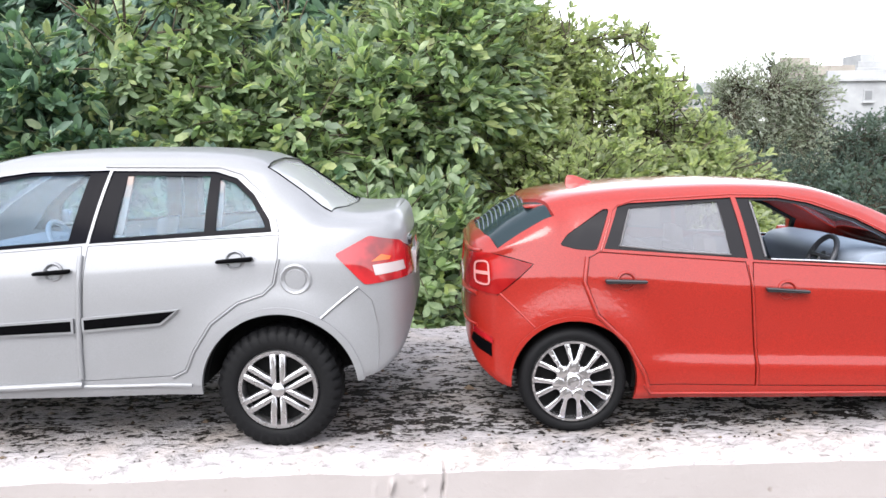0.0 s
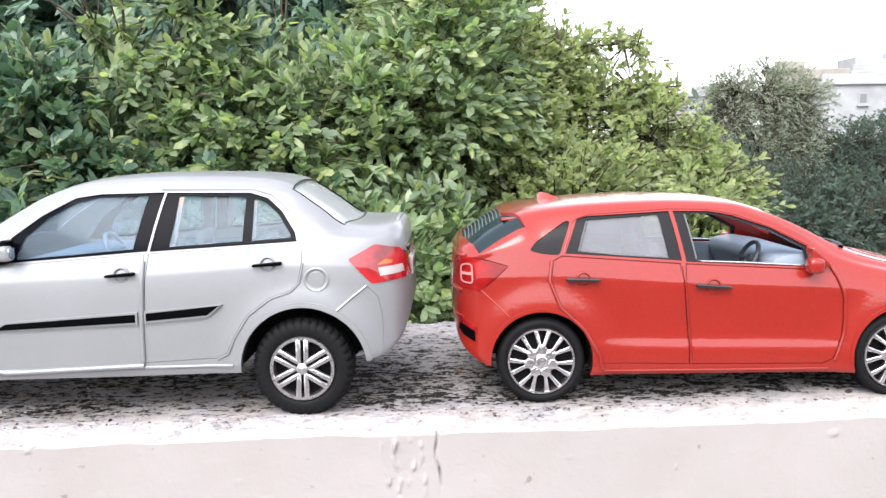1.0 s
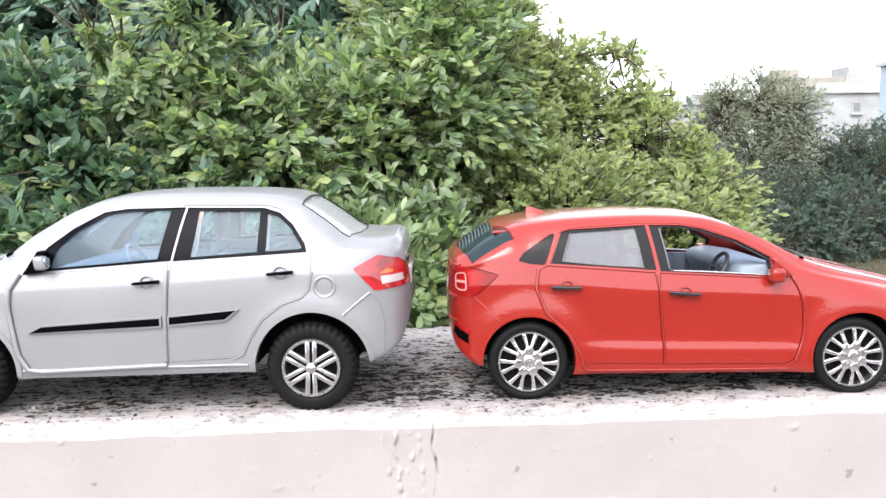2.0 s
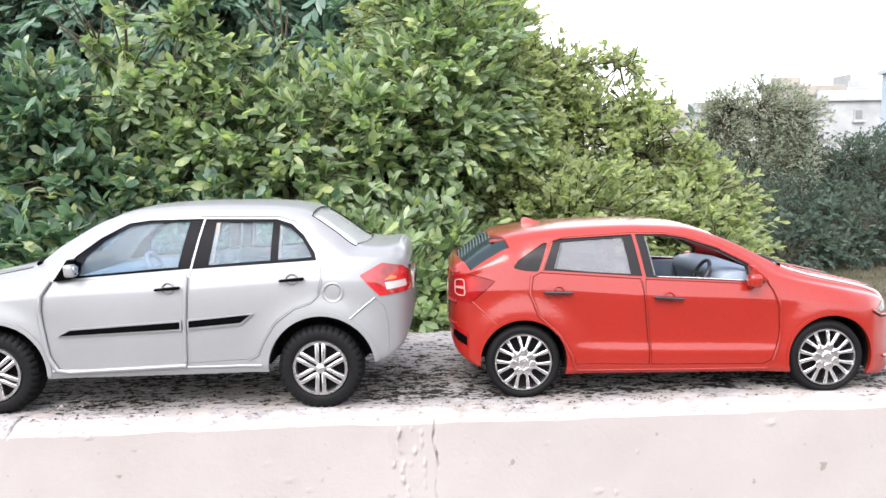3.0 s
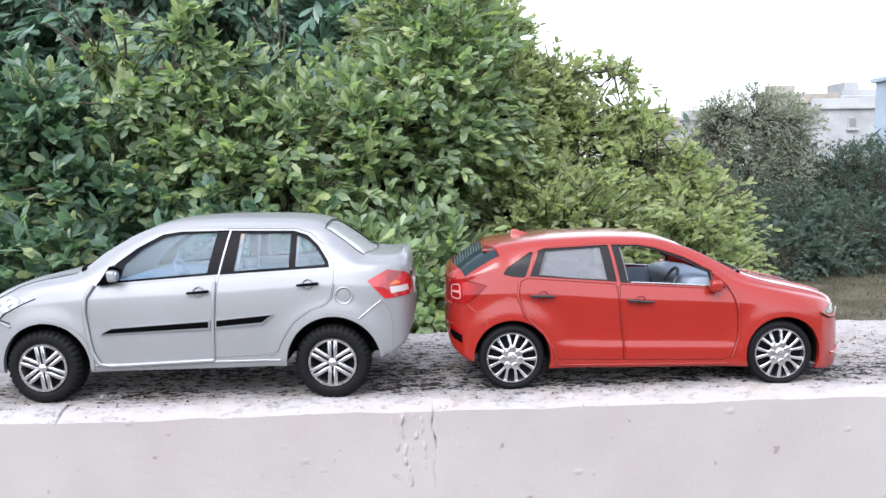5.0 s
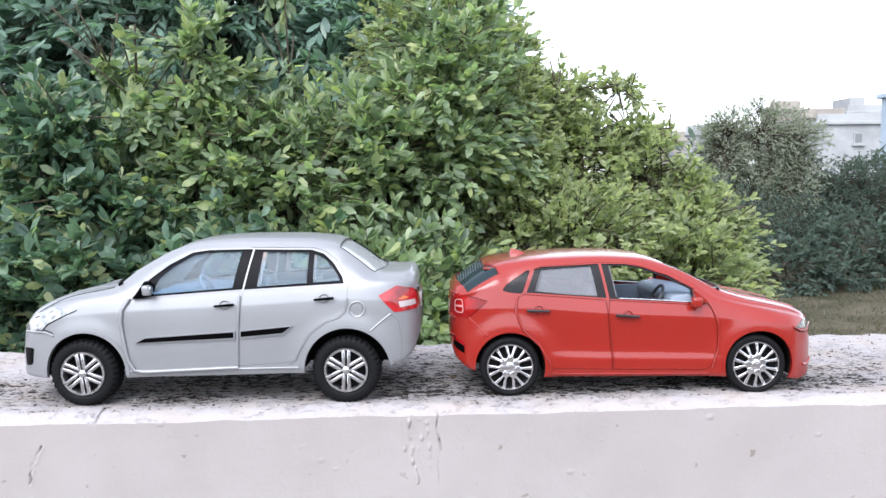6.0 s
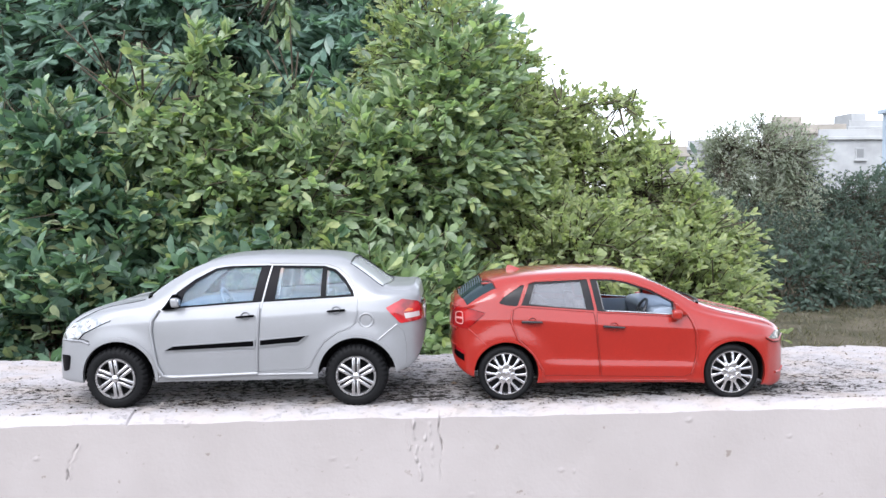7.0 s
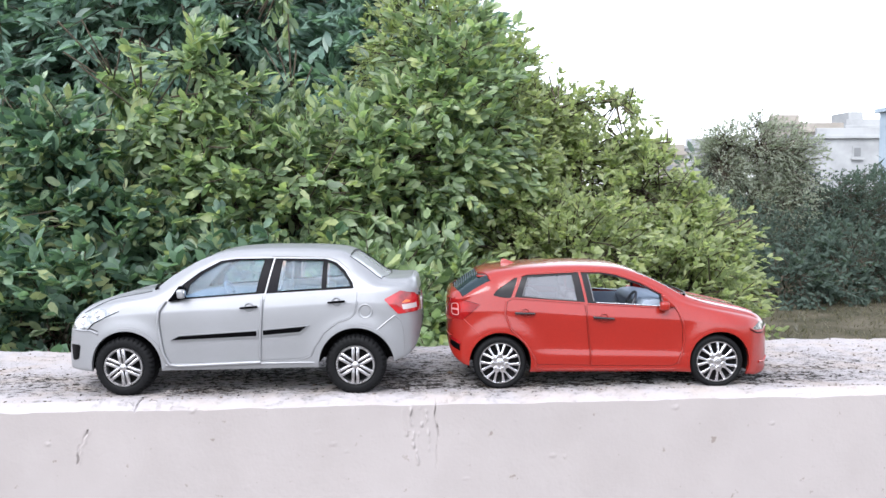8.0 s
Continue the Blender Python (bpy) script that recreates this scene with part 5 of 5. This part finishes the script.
# ---- red toy hatchback ----
HATCH = Shape({
    "top": [(117, 17), (116.6, 21), (115.5, 24.5), (112.5, 28), (108, 30.2), (99, 32.6), (88, 35.2), (80, 38.2), (71, 43.3), (61, 47.8), (48.5, 51.1), (32, 51.8), (16, 51.4), (0, 50.1), (-6, 49.2), (-9, 47.9), (-14, 45), (-18.6, 41.4), (-20.4, 40.3), (-21.1, 37.5), (-21.9, 27), (-22, 24)],
    "bot": [(117, 13), (115.6, 7.5), (112.5, 5), (107, 4.3), (102, 5.3), (76, 6.5), (13, 7.1), (-13, 9.6), (-18.5, 12.6), (-21.2, 17), (-22, 21.5)],
    "edge": [(117, 16), (115.5, 22.5), (112.5, 26), (108, 28.4), (99, 30.8), (88, 33.2), (82, 34.6), (76, 36.6), (68, 41), (60, 45), (52, 47.8), (43, 49), (34, 49.3), (16, 48.8), (5, 47.9), (-2, 46.2), (-9, 42.6), (-16, 38.7), (-19.4, 37.4), (-21, 35), (-21.9, 26.5), (-22, 23.5)],
    "belt": [(117, 15.5), (115, 20), (109, 25), (100, 28), (88, 30.5), (74, 32.6), (66, 33.2), (34, 35.4), (4.8, 38), (-3, 39), (-9, 38.2), (-16, 36.4), (-20.4, 33), (-22, 23)],
    "shoulder": [(117, 15), (109, 22.5), (100, 25.5), (75, 28.4), (35, 30.6), (0, 33), (-14, 32.6), (-20.4, 28), (-22, 22.8)],
    "plan": [(117, 7), (116.5, 11), (115, 16), (112, 21.3), (108, 25.3), (102, 28.6), (95, 29.8), (85, 30), (0, 30), (-9, 29.7), (-14.5, 28.3), (-18.2, 25.6), (-20.6, 21.4), (-21.6, 16), (-22, 11)],
    "roof": [(117, 13), (108, 21), (95, 24), (80, 25), (70, 24.2), (55, 22.6), (35, 22.3), (0, 23.4), (-6, 25.4), (-14, 26.2), (-19.5, 23), (-22, 14)],
    "flares": [(0, 11, 12.7, 9, 1.1), (91, 10.7, 12.5, 8, 1.0)],
    "lower": [(0, 0.9), (0.05, 0.3), (0.16, 0.1), (0.3, 0.0), (0.385, 0.85), (0.72, 0.5)],
    "crease": [(-22, 0), (10, 0), (24, 1), (68, 1), (80, 0), (117, 0)],
})
H_QUARTER = rounded([(-2.8, 39.2), (-1.2, 41.3), (6.6, 46.3), (7.9, 46.3), (4.7, 37.9), (0.5, 38.3)], 0.8)
H_REAR_FRAME = [(6.2, 38.3), (9.6, 46.7), (12, 47.4), (33.2, 48.3), (35.3, 35.9)]
H_REAR_PANE = rounded([(9.2, 38.6), (11.9, 46.4), (30.4, 47.4), (32.1, 36.5)], 0.4)
H_FRONT_FRAME = [(34.2, 48.3), (43, 48.1), (49, 47), (58.6, 43.6), (67.4, 38.8), (67.9, 33.6), (36.4, 35.6)]
H_FRONT_GAP = [(37.0, 47.6), (43, 47.4), (48.5, 46.3), (58.4, 42.8), (66.5, 38.3), (67, 34.1), (39.3, 35.8)]
H_SCREEN = [(77, -22), (79.6, -11), (80.2, 0), (79.6, 11), (77, 22), (58.6, 19.6), (56.6, 10), (56, 0), (56.6, -10), (58.6, -19.6)]
H_BACKLIGHT = [(-3.4, -24.8), (-8.6, -12), (-9, 0), (-8.6, 12), (-3.4, 24.8), (-15.2, 26.4), (-17.6, 20.5), (-18.9, 8), (-18.9, -8), (-17.6, -20.5), (-15.2, -26.4)]
H_REAR_DOOR = [(5.2, 37.8), (3, 36.6), (2.3, 31.7), (4.8, 25), (10.8, 19), (14.6, 12.4), (15.2, 10), (37.2, 9.4), (37.1, 14), (35.6, 31), (34.9, 35.3)]
H_FRONT_DOOR = [(36.2, 35.2), (35.9, 31), (37.5, 14), (37.6, 9.4), (70.6, 8.9), (73.2, 10.2), (75.0, 16), (75.4, 20), (75.2, 26), (73.6, 31), (72, 34), (68.4, 33.1)]


def hatch_extras(thing, s, near):
    for side in (1, -1):
        bead(thing, s, side, inset_poly(H_REAR_DOOR, -0.3)[1:7], 0.45, red, off=0.2)
        bead(thing, s, side, [(35.5, 34.6), (35.8, 31), (37.35, 14), (37.45, 9.8)], 0.26, red)
        bead(thing, s, side, inset_poly(H_FRONT_DOOR, -0.3)[5:11], 0.45, red, off=0.2)
        bead(thing, s, side, [(14.2, 10.2), (15.5, 8.3), (20, 8.0), (45, 7.8), (72, 7.7)], 0.3, red, "sill_bead")
        for u0, z0, u1, z1 in ((6, 31.9, 14.5, 31.7), (38.2, 29.8, 47, 29.2)):
            handle(thing, s, side, u0, z0, u1, z1, gloss_black)
            cup(thing, s, side, (u0 + u1) / 2 + 0.2, (z0 + z1) / 2, 2.0, red)
        foot = slab(rounded([(72.2, 34), (67.2, 33.6), (67, 38.6), (68, 38.6)], 0.4), *sorted((side * 26, side * 29.6)), 0.3)
        mirror = part("door_mirror", finish(foot, 40), red, thing)
        shell_bm = box_bm(65.4, 69.2, -1.9, 1.9, 32.4, 36.3, 1.2, 3)
        for v in shell_bm.verts:
            v.co.y += side * 30.7
        part("mirror_shell", finish(shell_bm, 50), red, mirror)
        for cx, cz, r, a0, a1 in ((0, 11, 12.7, -4, 184), (90.4, 10.8, 12.5, -14, 188)):
            lip = carve(s.solid(-0.22), half_prism([arch_ring(cx, cz, r, r + 0.9, a0, a1)], side, 20), "INTERSECT")
            lip = carve(lip, s.solid(0.9))
            part("wheel_arch_lip", finish(lip), red, thing)
        bead(thing, s, side, [(-16.5, 37.5), (-12, 36.5), (-8.1, 35.4), (-11, 32.6), (-15.4, 28.7)], 0.1, black, "lamp_gasket", 0.0)
        bead(thing, s, side, [(39.0, 36.2), (38.0, 42), (37.1, 47.3)], 0.24, pale_rubber, "window_rubber", -0.15)
        bead(thing, s, side, [(32.0, 36.7), (20, 37.6), (9.6, 38.8), (10.8, 42.6), (12.1, 46.1)], 0.2, pale_rubber, "window_rubber", -0.2)
        bead(thing, s, side, [(103.5, 24.3), (107, 22.4), (110.5, 22.0), (113, 23.2), (115.2, 23.4)], 0.4, red, "bumper_lip", 0.1)
        bead(thing, s, side, [(103.5, 23.7), (107, 21.8), (110.5, 21.4), (113, 22.6), (115.2, 22.8)], 0.16, black, "bumper_gap", 0.05)
        bead(thing, s, side, [(108.5, 9.5), (111.5, 9.0), (114, 10.5)], 0.45, red, "bumper_crease", 0.15)
        bead(thing, s, side, [(40, 35.7), (50, 35.2), (60, 34.5), (67, 34.0)], 0.22, chrome, "window_sill", -0.1)
        bead(thing, s, side, [(5.6, 37.9), (8.4, 45.9), (9.4, 46.9), (13, 47.9), (33, 48.9), (43, 48.6), (50, 47.2), (59, 43.7), (68, 38.9)], 0.24, red, "window_bead", -0.05)
        seam = tube([on_side(s, side, u, z, 0.02) for u, z in ((-15.2, 29.4), (-11.6, 26), (-8, 22.4))], 0.25, 6)
        part("bumper_seam", finish(seam, 60), red, thing)
        grille = carve(s.solid(-0.12), half_prism([[(-16.6, 18.2), (-20.2, 19.8), (-20.6, 18.2), (-19.4, 16.8), (-16.5, 15.6)]], side, 10), "INTERSECT")
        part("rear_vent", finish(grille), black, thing)
        strip = carve(s.solid(-0.35), half_prism([[(-16.4, 19.6), (-20.2, 21.2), (-20.2, 20.4), (-16.4, 18.5)]], side, 10), "INTERSECT")
        part("rear_reflector", finish(strip), lamp_red, thing)
        ring = rounded([(-17, 36), (-20.0, 35.6), (-20.0, 30.8), (-16.8, 30.6)], 1.2)
        guide = carve(s.solid(-0.4), half_prism([ring], side, 10), "INTERSECT")
        guide = carve(guide, half_prism([inset_poly(ring, 0.36)], side, 5))
        part("lamp_light_guide", finish(guide), lamp_pink, thing)
        part("lamp_bar", finish(carve(s.solid(-0.35), half_prism([[(-17.1, 33.6), (-19.8, 33.5), (-19.8, 32.8), (-17.1, 32.9)]], side, 10), "INTERSECT")), lamp_pink, thing)
    spoiler = slab(rounded([(4, 51.2), (-10.6, 49.7), (-11.8, 48.6), (-9.8, 47.9), (2, 49.4)], 0.5), -20.6, 20.6, 0.5)
    for v in spoiler.verts:
        v.co.z += (51 + 0.11 * v.co.x - v.co.z) * 0.75 * (v.co.y / 22) ** 2
        v.co.z -= 0.7 + 0.0052 * v.co.y ** 2
        v.co.x += 0.006 * v.co.y ** 2
    part("spoiler", finish(spoiler, 45), red, thing)
    fin = slab(rounded([(10, 51.6), (4.2, 53.9), (2.6, 53.8), (2.2, 51.2)], 0.6), -1.3, 1.3, 0.6)
    for v in fin.verts:
        v.co.y *= 1 - 0.25 * max(0, v.co.z - 51.5)
    for v in fin.verts:
        v.co.z -= 1.3
    part("roof_fin", finish(fin, 50), red, thing, "red shark-fin aerial")
    # printed heater lines on the rear window
    for k in range(11):
        u = -8.6 - 0.95 * k
        pts = [(u - 0.0012 * y * y, y, s.c["top"](u - 0.0012 * y * y) - 0.0075 * y * y - 0.15) for y in np.linspace(-17.5, 17.5, 15)]
        pts = [(x, y, min(z, surface_z(s, x, abs(y)) + 0.03)) for x, y, z in pts]
        part("heater_line", finish(tube(pts, 0.14, 4), 60), heater_grey, thing)
    def rear_u(y, z):
        u = s.lo + 0.3
        while u < s.lo + 16 and (s.c["top"](u) < z + 0.4 or s.side(u, z) < abs(y)):
            u += 0.1
        return u
    for z, r, mat, name in ((37.6, 0.5, red, "tailgate_ledge"), (28.6, 0.55, red, "bumper_shelf"), (21.6, 0.35, red, "bumper_crease")):
        part(name, finish(tube([(rear_u(y, z) - 0.1, y, z) for y in np.linspace(-24, 24, 33)], r, 8), 60), mat, thing)
    plate = part("number_plate", finish(box_bm(-22.1, -21.4, -9, 9, 26, 31, 0.2)), lamp_white, thing)
    for y0 in (-6.5, -1.5, 3.5):
        part("plate_bar", finish(box_bm(-22.2, -22.05, y0, y0 + 3.4, 27.4, 29.6)), black, plate)
    part("tailgate_trim", finish(tube([(-21.4 + 0.0065 * y * y, y, 31.9) for y in np.linspace(-13, 13, 11)], 0.45, 8), 60), chrome, thing)
    cowl = tube(over(s, [(81.6 - 0.008 * y * y, y) for y in np.linspace(-22, 22, 19)], 0.1), 0.7, 8)
    part("wiper_cowl", finish(cowl, 60), black, thing)
    for side in (1, -1):
        part("hood_seam", finish(tube(over(s, [(u, side * (22.6 - 0.0022 * max(0, u - 82) ** 2)) for u in np.linspace(82, 109, 15)], -0.05), 0.13, 6), 60), black, thing)
        ridge = tube(over(s, [(u, side * (14.5 - 0.1 * (u - 84))) for u in np.linspace(84, 110, 15)], -0.45), 0.7, 8)
        part("hood_ridge", finish(ridge, 60), red, thing)
    interior(thing, 62, 36.6, 0, 13, tub_grey, seat_beige, -1, dark_grey, 35.5, 1.3)
    part("chassis", finish(joined(finish_box(-13, 108, -11.5, 11.5, 9, 13), finish_box(14, 77, -27, 27, 8.6, 11))), chassis_mat, thing)


toy_car(HATCH, "glossy red plastic toy hatchback with chrome wheels", (0.0284, 0.0408, 0.0028), -2.5, -1, red,
        [(0, 11, 12.7), (90.4, 10.8, 12.5)], [H_QUARTER, H_REAR_FRAME, H_FRONT_FRAME], [(H_SCREEN, 34), (H_BACKLIGHT, 37.2)],
        [("front_door", H_FRONT_DOOR), ("rear_door", H_REAR_DOOR)],
        [("tail_lamp", rounded([(-8.2, 35.4), (-17, 37.6), (-24, 37), (-24, 30), (-15.4, 28.8)], 0.6), 8, lamp_dark_red, "dark red wraparound tail lamp", -0.2),
         ("headlamp", rounded([(104, 23.6), (109.5, 26.3), (114, 25.4), (117.5, 22.3), (111.5, 22.7)], 0.5), 13, lens_smoke, "clear narrow headlamp", -0.15)],
        [(H_QUARTER, []), (H_REAR_FRAME, [H_REAR_PANE]), (H_FRONT_FRAME, [H_FRONT_GAP])],
        [(H_REAR_PANE, milky_glass)],
        [("windscreen", H_SCREEN, 34, hazy_screen), ("rear_window", H_BACKLIGHT, 37.2, smoke_glass)],
        forked_spoke_wheel, [(-0.1, 10.75, 11.1, 8.5, 3), (89.5, 10.65, 11.0, 8.5, 14)], hatch_extras, (0.02, 0.972), (0.2, 1.0), frame_grey, 0.24)
